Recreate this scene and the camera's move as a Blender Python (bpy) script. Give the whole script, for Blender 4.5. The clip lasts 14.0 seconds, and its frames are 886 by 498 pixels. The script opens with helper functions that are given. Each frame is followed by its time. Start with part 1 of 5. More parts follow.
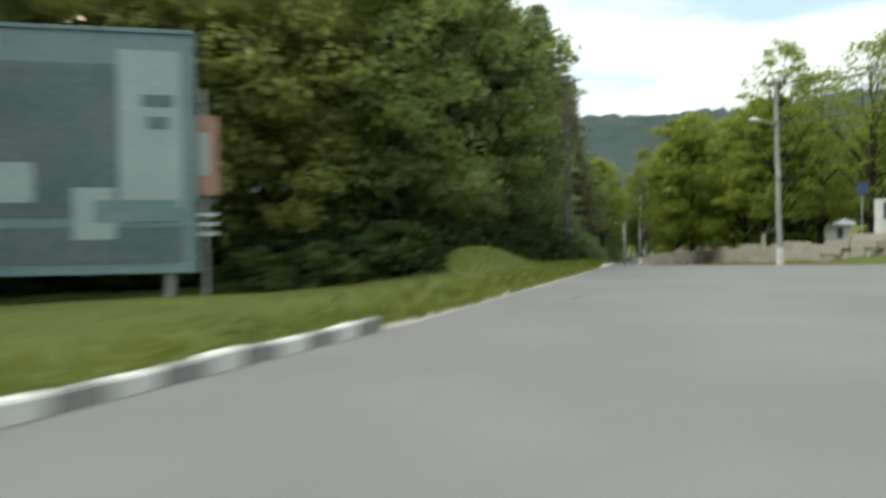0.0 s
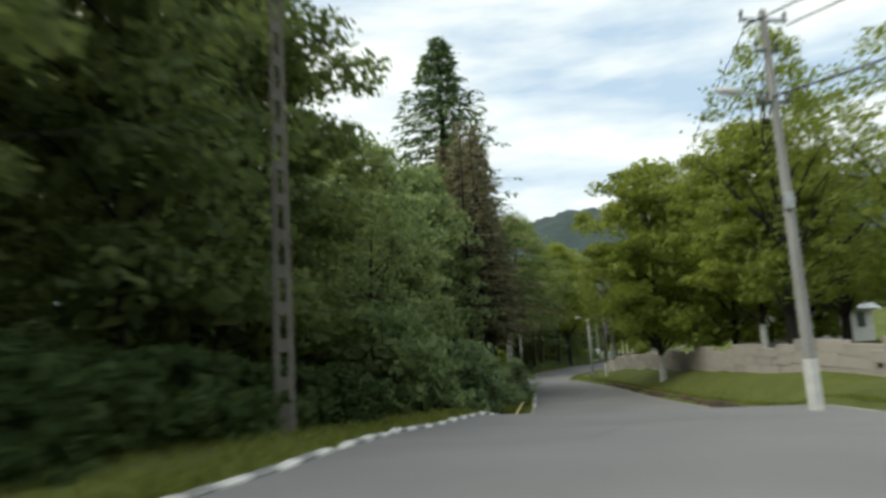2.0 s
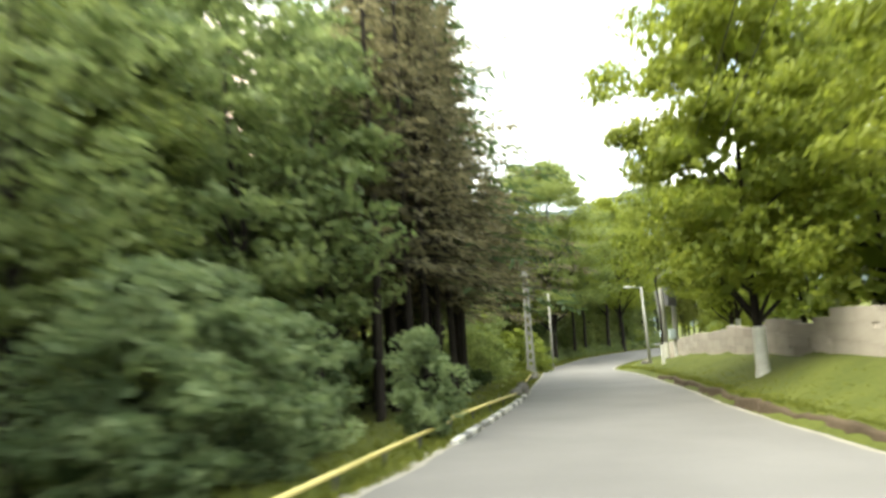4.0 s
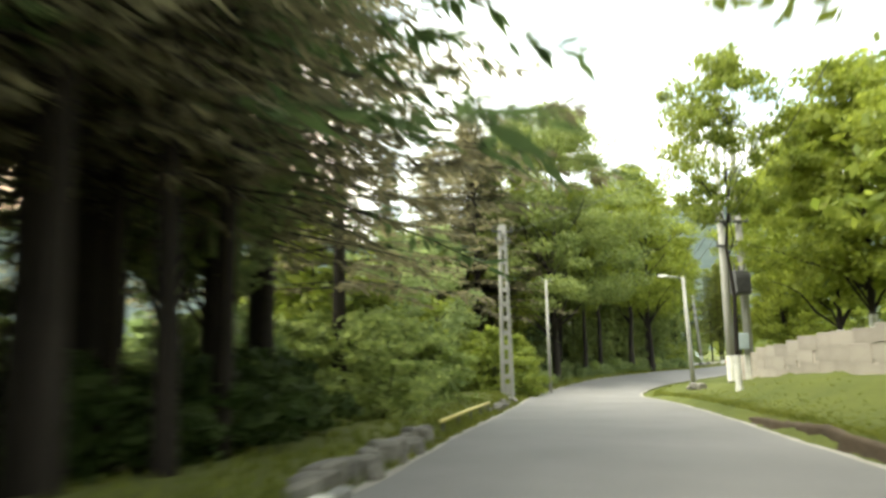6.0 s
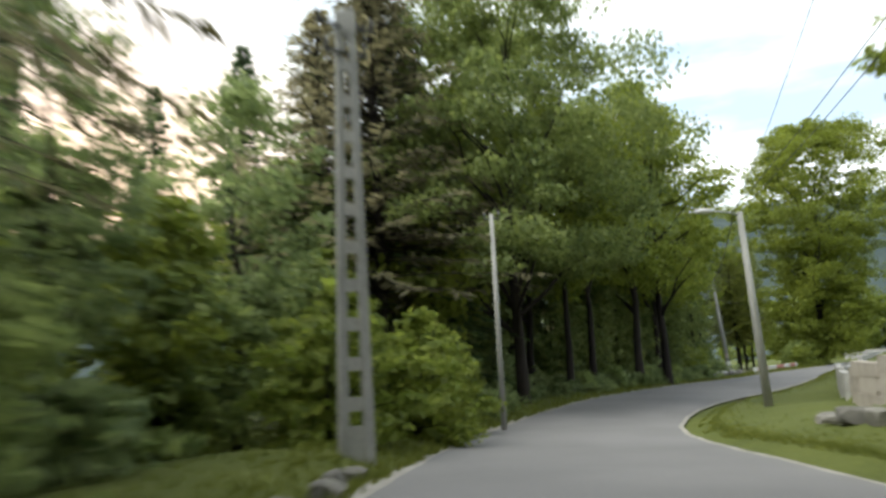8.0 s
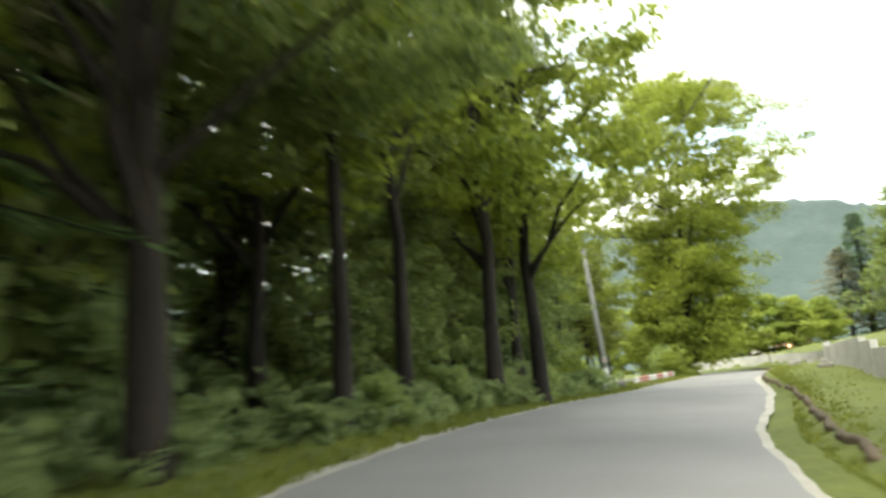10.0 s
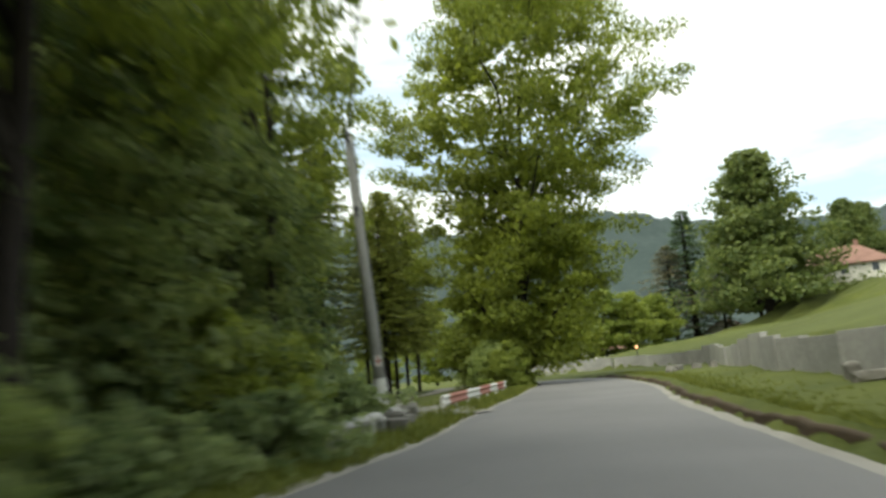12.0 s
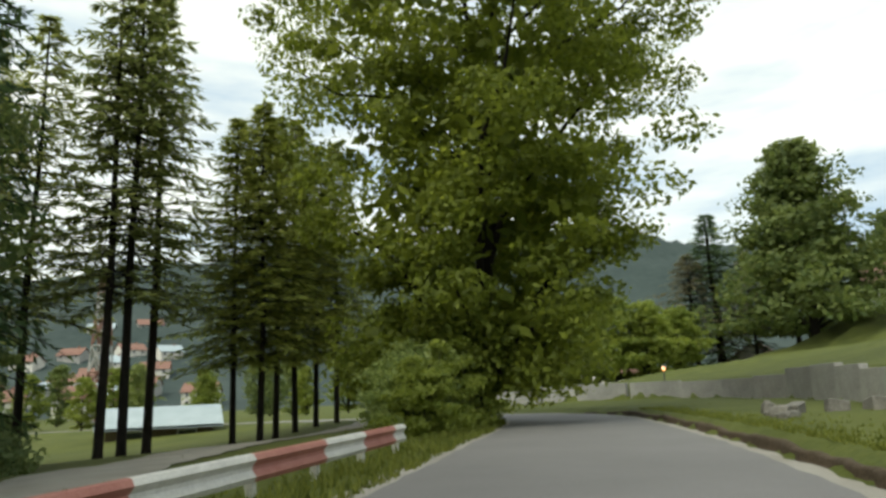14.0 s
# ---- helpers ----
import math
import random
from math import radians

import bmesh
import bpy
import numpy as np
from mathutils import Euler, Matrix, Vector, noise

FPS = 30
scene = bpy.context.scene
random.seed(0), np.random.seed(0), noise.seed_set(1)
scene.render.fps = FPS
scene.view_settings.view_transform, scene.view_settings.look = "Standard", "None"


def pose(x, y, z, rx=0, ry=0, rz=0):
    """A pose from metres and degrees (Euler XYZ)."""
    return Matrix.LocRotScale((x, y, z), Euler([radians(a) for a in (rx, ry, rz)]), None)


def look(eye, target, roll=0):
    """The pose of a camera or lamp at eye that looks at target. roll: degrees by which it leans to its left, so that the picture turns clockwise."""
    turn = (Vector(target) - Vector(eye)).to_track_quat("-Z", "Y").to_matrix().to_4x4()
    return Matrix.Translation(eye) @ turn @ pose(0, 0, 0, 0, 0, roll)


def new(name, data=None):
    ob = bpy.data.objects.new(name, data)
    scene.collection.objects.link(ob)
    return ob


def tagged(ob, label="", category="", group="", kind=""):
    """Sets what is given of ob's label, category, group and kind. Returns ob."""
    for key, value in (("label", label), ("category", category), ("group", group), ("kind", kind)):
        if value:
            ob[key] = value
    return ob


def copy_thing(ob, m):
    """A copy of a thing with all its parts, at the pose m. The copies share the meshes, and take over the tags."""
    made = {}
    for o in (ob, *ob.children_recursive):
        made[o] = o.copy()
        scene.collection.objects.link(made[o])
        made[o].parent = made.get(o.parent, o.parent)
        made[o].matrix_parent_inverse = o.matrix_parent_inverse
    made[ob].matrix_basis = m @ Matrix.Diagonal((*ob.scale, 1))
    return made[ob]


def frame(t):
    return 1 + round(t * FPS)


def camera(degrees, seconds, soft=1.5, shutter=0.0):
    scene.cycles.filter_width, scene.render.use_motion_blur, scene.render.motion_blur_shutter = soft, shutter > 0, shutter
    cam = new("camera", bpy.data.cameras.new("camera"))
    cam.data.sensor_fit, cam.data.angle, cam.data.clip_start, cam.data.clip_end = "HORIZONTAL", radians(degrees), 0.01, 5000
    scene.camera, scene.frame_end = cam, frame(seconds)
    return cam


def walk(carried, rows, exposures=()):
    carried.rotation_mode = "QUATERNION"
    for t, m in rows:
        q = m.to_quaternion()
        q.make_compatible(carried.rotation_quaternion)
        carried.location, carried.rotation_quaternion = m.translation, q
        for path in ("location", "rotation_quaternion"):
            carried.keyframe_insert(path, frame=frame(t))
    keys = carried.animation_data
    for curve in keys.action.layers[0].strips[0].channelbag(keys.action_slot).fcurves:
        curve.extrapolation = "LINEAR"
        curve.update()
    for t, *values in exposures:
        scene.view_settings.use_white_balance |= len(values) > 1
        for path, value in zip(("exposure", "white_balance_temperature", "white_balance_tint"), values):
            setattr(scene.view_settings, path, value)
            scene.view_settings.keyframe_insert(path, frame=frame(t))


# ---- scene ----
PATH = [
    (0.0, (0.091, -0.154, 1.219), (0.007, 9.844, 1.034), -0.68),
    (0.5, (2.286, 4.369, 1.253), (2.715, 14.354, 1.588), 1.10),
    (1.0, (4.453, 8.958, 1.288), (5.243, 18.911, 1.839), 0.08),
    (1.5, (6.347, 13.564, 1.337), (6.972, 23.488, 2.393), -1.46),
    (2.0, (7.988, 18.191, 1.379), (8.094, 28.110, 2.642), -3.01),
    (3.2, (11.517, 29.655, 0.830), (10.887, 39.562, 2.034), -3.66),
    (3.8, (12.918, 35.532, 0.390), (12.133, 45.435, 1.537), -3.47),
    (4.5, (14.054, 42.444, -0.450), (13.158, 52.341, 0.663), -2.99),
    (5.0, (14.549, 47.397, -0.701), (13.539, 57.278, 0.466), -2.10),
    (5.5, (15.121, 52.388, -0.922), (13.901, 62.198, 0.580), -0.72),
    (6.0, (15.726, 57.425, -1.123), (14.628, 67.268, 0.258), -1.30),
    (6.5, (16.273, 62.492, -1.314), (15.410, 72.345, 0.162), -0.96),
    (7.0, (16.748, 67.586, -1.509), (15.894, 77.426, 0.057), -1.50),
    (7.5, (17.161, 72.547, -1.716), (16.147, 82.365, -0.111), -2.91),
    (10.0, (20.045, 98.557, -2.826), (21.755, 108.227, -0.931), -4.50),
    (10.5, (21.715, 103.027, -2.717), (24.200, 112.547, -0.947), -7.20),
    (11.0, (23.383, 107.271, -2.661), (26.403, 116.636, -0.881), -7.40),
    (11.5, (25.630, 111.487, -2.630), (29.240, 120.622, -0.775), -5.80),
    (12.0, (28.477, 115.986, -2.671), (32.487, 124.976, -0.921), -4.60),
    (12.5, (31.235, 120.030, -2.685), (35.340, 128.975, -0.915), -4.00),
    (13.0, (34.344, 124.596, -2.498), (38.349, 133.546, -0.523), -1.90),
    (13.5, (37.178, 128.160, -2.581), (41.038, 137.160, -0.561), -2.50),
    (13.8, (38.435, 130.523, -2.681), (42.360, 139.493, -0.651), -2.40),
    (14.0, (38.435, 130.523, -2.681), (42.360, 139.493, -0.651), -2.40),
]
cam = camera(65.0, 14.0, soft=2.9, shutter=0.8)
walk(cam, [(t, look(eye, target, roll)) for t, eye, target, roll in PATH],
     exposures=((0.0, 0.90, 6600, -4), (1.0, 0.86, 6500, -4), (1.5, 0.58, 6500, -3), (2.2, 0.70, 6500, 0), (4.3, 2.45, 7300, -3), (5.5, 2.5, 7200, -2), (6.0, 2.3, 7300, -3), (6.5, 1.78, 7200, -3), (7.0, 1.55, 7000, -2), (7.5, 1.05, 6350, 2), (9.8, 2.38, 7100, -2), (11.0, 1.75, 7100, -3), (12.5, 0.85, 6800, -3), (14.0, 0.66, 6800, -3)))

# ---- world, sun ----
SUN_AZ, SUN_EL = radians(115), radians(55)      # turn from +y towards -x is positive
world = bpy.data.worlds.new("sky")
scene.world = world
world.use_nodes = True
wn, wl = world.node_tree.nodes, world.node_tree.links
wn.clear()
w_out = wn.new("ShaderNodeOutputWorld")
w_bg = wn.new("ShaderNodeBackground")
w_bg2 = wn.new("ShaderNodeBackground")
w_mix = wn.new("ShaderNodeMixShader")
w_sky = wn.new("ShaderNodeTexSky")
w_sky.sky_type = "NISHITA"
w_sky.sun_disc = False
w_sky.sun_elevation = SUN_EL
w_sky.sun_rotation = -SUN_AZ
w_sky.air_density, w_sky.dust_density = 1.0, 2.0
w_bg.inputs["Strength"].default_value = 0.12
wl.new(w_sky.outputs[0], w_bg.inputs["Color"])
w_co = wn.new("ShaderNodeTexCoord")
w_map = wn.new("ShaderNodeMapping")
w_map.inputs["Scale"].default_value = (1.6, 1.6, 7.0)
w_map.inputs["Location"].default_value = (0.4, 1.3, 0.2)
wl.new(w_co.outputs["Generated"], w_map.inputs["Vector"])
w_no = wn.new("ShaderNodeTexNoise")
w_no.inputs["Scale"].default_value = 1.7
w_no.inputs["Detail"].default_value = 6.0
w_no.inputs["Roughness"].default_value = 0.55
wl.new(w_map.outputs[0], w_no.inputs["Vector"])
w_cr = wn.new("ShaderNodeValToRGB")
w_cr.color_ramp.elements[0].position, w_cr.color_ramp.elements[0].color = 0.36, (0.50, 0.60, 0.76, 1)
w_cr.color_ramp.elements[1].position, w_cr.color_ramp.elements[1].color = 0.60, (1.0, 0.98, 0.97, 1)
wl.new(w_no.outputs[0], w_cr.inputs[0])
# warm evening band low in the sky ahead to the left
w_dot = wn.new("ShaderNodeVectorMath")
w_dot.operation = "DOT_PRODUCT"
w_dot.inputs[1].default_value = (-0.52, 0.83, 0.17)
wl.new(w_co.outputs["Generated"], w_dot.inputs[0])
w_gr = wn.new("ShaderNodeMapRange")
w_gr.inputs["From Min"].default_value, w_gr.inputs["From Max"].default_value = 0.93, 1.0
wl.new(w_dot.outputs["Value"], w_gr.inputs["Value"])
w_warm = wn.new("ShaderNodeMix")
w_warm.data_type = "RGBA"
w_warm.inputs[7].default_value = (1.5, 0.95, 0.62, 1)
wl.new(w_gr.outputs[0], w_warm.inputs[0])
wl.new(w_cr.outputs[0], w_warm.inputs[6])
wl.new(w_warm.outputs[2], w_bg2.inputs["Color"])
w_bg2.inputs["Strength"].default_value = 0.80
w_mix.inputs[0].default_value = 0.88            # cloud cover
wl.new(w_bg.outputs[0], w_mix.inputs[1])
wl.new(w_bg2.outputs[0], w_mix.inputs[2])
wl.new(w_mix.outputs[0], w_out.inputs[0])
sun = new("sun", bpy.data.lights.new("sun", "SUN"))
sun.data.energy, sun.data.angle, sun.data.color = 1.9, radians(50), (1.0, 0.95, 0.88)
sun.matrix_basis = Matrix.Rotation(SUN_AZ + math.pi, 4, "Z") @ Matrix.Rotation(radians(90) - SUN_EL, 4, "X")

# ---- helpers of this scene ----
rng = random.Random(7)
nrng = np.random.default_rng(11)


def part(name, bm, material, parent=None, label="", smooth=False):
    """Link a bmesh as one mesh object, under a thing or a part."""
    me = bpy.data.meshes.new(name)
    bm.to_mesh(me)
    bm.free()
    if smooth:
        me.polygons.foreach_set("use_smooth", [True] * len(me.polygons))
    me.materials.append(material)
    ob = new(name, me)
    if parent:
        ob.parent = parent
    if label:
        ob["label"] = label
    return ob


def mesh_of(name, verts, faces, material, parent=None, smooth=False, label=""):
    """Link numpy vertices and faces as one mesh object."""
    me = bpy.data.meshes.new(name)
    verts, faces = np.asarray(verts, dtype=np.float32), np.asarray(faces, dtype=np.int32)
    me.vertices.add(len(verts))
    me.vertices.foreach_set("co", verts.ravel())
    k = faces.shape[1]
    me.loops.add(faces.size)
    me.loops.foreach_set("vertex_index", faces.ravel())
    me.polygons.add(len(faces))
    me.polygons.foreach_set("loop_start", np.arange(len(faces), dtype=np.int32) * k)
    me.polygons.foreach_set("loop_total", np.full(len(faces), k, dtype=np.int32))
    if smooth:
        me.polygons.foreach_set("use_smooth", np.ones(len(faces), dtype=bool))
    me.update()
    me.validate()
    me.materials.append(material)
    ob = new(name, me)
    if parent:
        ob.parent = parent
    if label:
        ob["label"] = label
    return ob


def empty(name, x, y, z, turn=0.0, **tags):
    ob = new(name)
    ob.matrix_basis = pose(x, y, z, 0, 0, turn)
    return tagged(ob, **tags)


def box(bm, x0, x1, y0, y1, z0, z1, bevel=0.0, jitter=0.0):
    m = Matrix.LocRotScale(((x0 + x1) / 2, (y0 + y1) / 2, (z0 + z1) / 2), None, (x1 - x0, y1 - y0, z1 - z0))
    made = bmesh.ops.create_cube(bm, size=1, matrix=m)["verts"]
    if jitter:
        for v in made:
            v.co += Vector((rng.uniform(-1, 1), rng.uniform(-1, 1), rng.uniform(-1, 1))) * jitter
    if bevel:
        edges = list({e for v in made for e in v.link_edges})
        bmesh.ops.bevel(bm, geom=edges, offset=bevel, segments=1, affect="EDGES")
    return made


def tube(bm, points, radii, sides=8, cap=True):
    """A tapered tube through the points."""
    rings = []
    points = [Vector(p) for p in points]
    for i, p in enumerate(points):
        d = (points[min(i + 1, len(points) - 1)] - points[max(i - 1, 0)]).normalized()
        a = d.cross(Vector((0.31, 0.87, 0.13))).normalized()
        b = d.cross(a)
        rings.append([bm.verts.new(p + (a * math.cos(k * math.tau / sides) + b * math.sin(k * math.tau / sides)) * radii[i])
                      for k in range(sides)])
    for r0, r1 in zip(rings, rings[1:]):
        for k in range(sides):
            bm.faces.new((r0[k], r0[(k + 1) % sides], r1[(k + 1) % sides], r1[k]))
    if cap:
        bm.faces.new(rings[0][::-1])
        bm.faces.new(rings[-1])


# ---- materials ----
def material(name, low, high, scale=3.0, fine=40.0, rough=0.85, bump=0.3, metal=0.0, islands=0.0, objects=0.0, coords="Object",
             translucent=0.0, stretch=(1, 1, 1), third=None, spec=0.3, dist=0.02):
    m = bpy.data.materials.new(name)
    m.use_nodes = True
    n, l = m.node_tree.nodes, m.node_tree.links
    b = n["Principled BSDF"]
    b.inputs["Roughness"].default_value = rough
    b.inputs["Metallic"].default_value = metal
    b.inputs["Specular IOR Level"].default_value = spec
    co = n.new("ShaderNodeTexCoord")
    mp = n.new("ShaderNodeMapping")
    mp.inputs["Scale"].default_value = stretch
    l.new(co.outputs[coords], mp.inputs["Vector"])
    n1 = n.new("ShaderNodeTexNoise")
    n1.inputs["Scale"].default_value, n1.inputs["Detail"].default_value = scale, 5
    n2 = n.new("ShaderNodeTexNoise")
    n2.inputs["Scale"].default_value, n2.inputs["Detail"].default_value = fine, 3
    l.new(mp.outputs[0], n1.inputs["Vector"])
    l.new(mp.outputs[0], n2.inputs["Vector"])
    mixf = n.new("ShaderNodeMath")
    mixf.operation = "MULTIPLY_ADD"
    mixf.inputs[1].default_value = 0.45
    l.new(n2.outputs[0], mixf.inputs[0])
    half = n.new("ShaderNodeMath")
    half.operation = "MULTIPLY"
    half.inputs[1].default_value = 0.55
    l.new(n1.outputs[0], half.inputs[0])
    l.new(half.outputs[0], mixf.inputs[2])
    value = mixf.outputs[0]
    for amount, kind, out in ((islands, "ShaderNodeNewGeometry", "Random Per Island"), (objects, "ShaderNodeObjectInfo", "Random")):
        if amount:
            g = n.new(kind)
            a = n.new("ShaderNodeMath")
            a.operation = "MULTIPLY_ADD"
            a.inputs[1].default_value = amount
            l.new(g.outputs[out], a.inputs[0])
            l.new(value, a.inputs[2])
            s = n.new("ShaderNodeMath")
            s.operation = "SUBTRACT"
            s.inputs[1].default_value = amount / 2
            l.new(a.outputs[0], s.inputs[0])
            value = s.outputs[0]
    ramp = n.new("ShaderNodeValToRGB")
    e = ramp.color_ramp.elements
    e[0].position, e[0].color = 0.32, (*low, 1)
    e[1].position, e[1].color = 0.68, (*high, 1)
    if third:
        t3 = ramp.color_ramp.elements.new(0.86)
        t3.color = (*third, 1)
    l.new(value, ramp.inputs[0])
    l.new(ramp.outputs[0], b.inputs["Base Color"])
    if bump:
        bp = n.new("ShaderNodeBump")
        bp.inputs["Strength"].default_value, bp.inputs["Distance"].default_value = bump, dist
        l.new(mixf.outputs[0], bp.inputs["Height"])
        l.new(bp.outputs[0], b.inputs["Normal"])
    if translucent:
        tr = n.new("ShaderNodeBsdfTranslucent")
        through_leaf = n.new("ShaderNodeVectorMath")      # thin leaves pass more light than they throw back
        through_leaf.operation = "MULTIPLY"
        through_leaf.inputs[1].default_value = (2.0, 1.95, 1.8)
        l.new(ramp.outputs[0], through_leaf.inputs[0])
        l.new(through_leaf.outputs[0], tr.inputs["Color"])
        mx = n.new("ShaderNodeMixShader")
        mx.inputs[0].default_value = translucent
        l.new(b.outputs[0], mx.inputs[1])
        l.new(tr.outputs[0], mx.inputs[2])
        l.new(mx.outputs[0], n["Material Output"].inputs[0])
    return m


ASPHALT = material("asphalt", (0.142, 0.137, 0.138), (0.200, 0.192, 0.193), 0.35, 60, 0.85, 0.25, coords="Object", spec=0.25)
GRASS = material("grass", (0.050, 0.064, 0.011), (0.102, 0.114, 0.022), 0.5, 9, 0.95, 0.8, dist=0.05, third=(0.122, 0.116, 0.026))
DIRT = material("earth", (0.042, 0.030, 0.019), (0.105, 0.078, 0.052), 1.2, 18, 0.95, 0.9, dist=0.05)
GRAVEL = material("gravel", (0.21, 0.195, 0.17), (0.35, 0.33, 0.295), 1.0, 45, 0.95, 0.6)
LEAF = material("leaf", (0.080, 0.112, 0.036), (0.205, 0.238, 0.078), 0.25, 2.0, 0.6, 0, islands=0.30, objects=0.18, translucent=0.48)
LEAF_LIGHT = material("light_leaf", (0.098, 0.132, 0.022), (0.220, 0.252, 0.052), 0.25, 2.0, 0.6, 0, islands=0.30, objects=0.15, translucent=0.48)
LEAF_YELLOW = material("yellow_green_leaf", (0.104, 0.136, 0.020), (0.232, 0.264, 0.048), 0.25, 2.0, 0.6, 0, islands=0.30, objects=0.15, translucent=0.48)
LEAF_OLIVE = material("olive_leaf", (0.125, 0.142, 0.040), (0.270, 0.285, 0.088), 0.25, 2.0, 0.6, 0, islands=0.30, objects=0.15, translucent=0.50)
LEAF_PALE = material("grey_green_leaf", (0.098, 0.138, 0.056), (0.215, 0.258, 0.108), 0.25, 2.0, 0.6, 0, islands=0.30, objects=0.15, translucent=0.48)
LEAF_FRESH = material("fresh_leaf", (0.122, 0.164, 0.056), (0.275, 0.320, 0.110), 0.25, 2.0, 0.6, 0, islands=0.30, objects=0.15, translucent=0.50)
LEAF_DARK = material("shade_leaf", (0.064, 0.092, 0.025), (0.155, 0.184, 0.052), 0.25, 2.0, 0.6, 0, islands=0.30, objects=0.15, translucent=0.40)
NEEDLE = material("needle", (0.040, 0.072, 0.028), (0.100, 0.146, 0.056), 0.3, 3.0, 0.7, 0, islands=0.30, objects=0.2, translucent=0.35)
LARCH = material("larch_needle", (0.090, 0.112, 0.034), (0.200, 0.215, 0.070), 0.3, 3.0, 0.7, 0, islands=0.30, objects=0.2, translucent=0.55)
LEAF_LARCH = material("green_larch_needle", (0.105, 0.130, 0.030), (0.235, 0.255, 0.064), 0.3, 3.0, 0.7, 0, islands=0.30, objects=0.2, translucent=0.55)
NEEDLE_BROWN = material("dry_needle", (0.098, 0.092, 0.054), (0.195, 0.176, 0.104), 0.3, 3.0, 0.7, 0, islands=0.30, objects=0.2, translucent=0.48)
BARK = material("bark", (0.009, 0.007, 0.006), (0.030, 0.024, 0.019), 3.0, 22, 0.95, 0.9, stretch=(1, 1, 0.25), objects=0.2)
LIME = material("limewash", (0.45, 0.44, 0.41), (0.72, 0.71, 0.67), 4.0, 25, 0.9, 0.4)
CONCRETE = material("concrete", (0.25, 0.245, 0.23), (0.42, 0.41, 0.385), 1.3, 22, 0.9, 0.4, objects=0.15)
POLE = material("pole_concrete", (0.22, 0.215, 0.20), (0.38, 0.37, 0.345), 1.5, 30, 0.9, 0.3, stretch=(1, 1, 0.3))
STONE = material("pale_stone", (0.235, 0.205, 0.180), (0.375, 0.335, 0.295), 0.8, 14, 0.9, 0.5, objects=0.22, third=(0.31, 0.275, 0.235), coords="Generated")
WALL3 = material("grey_wall", (0.24, 0.235, 0.225), (0.42, 0.405, 0.385), 0.9, 14, 0.9, 0.4, objects=0.22)
WHITE = material("white_paint", (0.46, 0.45, 0.425), (0.66, 0.645, 0.61), 3, 25, 0.7, 0.2)
BLACK = material("black_paint", (0.14, 0.14, 0.137), (0.27, 0.265, 0.255), 3, 25, 0.8, 0.2)
YELLOW = material("yellow_paint", (0.50, 0.42, 0.14), (0.68, 0.59, 0.26), 5, 30, 0.55, 0.2)
RED = material("red_paint", (0.29, 0.110, 0.090), (0.41, 0.195, 0.160), 4, 30, 0.6, 0.2)
POLE_DARK = material("old_pole_concrete", (0.095, 0.085, 0.07), (0.18, 0.165, 0.14), 1.5, 30, 0.9, 0.3, stretch=(1, 1, 0.3))
STEEL = material("galvanised_steel", (0.30, 0.31, 0.31), (0.48, 0.49, 0.49), 6, 40, 0.5, 0.15, metal=0.5)
IRON = material("dark_iron", (0.045, 0.045, 0.047), (0.11, 0.11, 0.11), 5, 30, 0.6, 0.2)
TILE = material("roof_tile", (0.175, 0.094, 0.072), (0.27, 0.155, 0.122), 0.8, 8, 0.85, 0.6, objects=0.1)
PLASTER = material("plaster", (0.52, 0.49, 0.43), (0.70, 0.67, 0.61), 1.0, 18, 0.9, 0.2)
WOOD = material("weathered_wood", (0.12, 0.085, 0.055), (0.24, 0.185, 0.13), 2, 25, 0.85, 0.5)
GLASSY = material("window_glass", (0.03, 0.035, 0.04), (0.06, 0.07, 0.08), 2, 8, 0.15, 0, spec=0.6)
SHEET = material("pale_sheet_roof", (0.30, 0.36, 0.39), (0.42, 0.48, 0.51), 1, 12, 0.75, 0.2)
ROCK = material("rock", (0.10, 0.095, 0.085), (0.24, 0.225, 0.20), 2.5, 18, 0.95, 0.8, objects=0.2)
# blue cast of distant haze is mixed into the forest green
FOREST = material("hazed_far_forest", (0.023, 0.037, 0.035), (0.050, 0.068, 0.062), 0.035, 0.22, 0.95, 0.0)

# ---- the line of the road ----
KNOTS = np.array([
    (-12, -22, 0.00), (-5, -9, 0.00), (0.09, -0.15, 0.00), (4.45, 8.96, 0.07), (7.99, 18.19, 0.16), (10.3, 25.5, 0.04),
    (12.2, 33, -0.55), (13.25, 38, -0.90), (14.05, 42.44, -1.67), (15.12, 52.39, -2.14), (16.27, 62.49, -2.53), (17.16, 72.55, -2.94), (17.9, 80.5, -3.28),
    (18.8, 89.2, -3.62), (20.04, 98.55, -4.02), (23.38, 107.27, -3.90), (28.47, 115.98, -3.88), (34.34, 124.35, -3.77), (38.45, 130.35, -3.71),
    (44.65, 138.35, -3.71), (50.25, 146.65, -3.73), (54.05, 154.35, -3.77), (54.65, 162.35, -3.85), (50.6, 170.8, -4.00), (46.5, 177, -4.05),
    (38, 183.5, -4.15), (24, 190, -4.30), (2, 197, -4.50)])


def spline(k, n=12):
    out = []
    for i in range(len(k) - 1):
        p0, p1, p2, p3 = k[max(i - 1, 0)], k[i], k[i + 1], k[min(i + 2, len(k) - 1)]
        m1, m2 = (p2 - p0) / 2, (p3 - p1) / 2
        for u in np.arange(n) / n:
            out.append((2 * u**3 - 3 * u**2 + 1) * p1 + (u**3 - 2 * u * u + u) * m1 + (3 * u * u - 2 * u**3) * p2 + (u**3 - u * u) * m2)
    out.append(k[-1])
    return np.array(out)


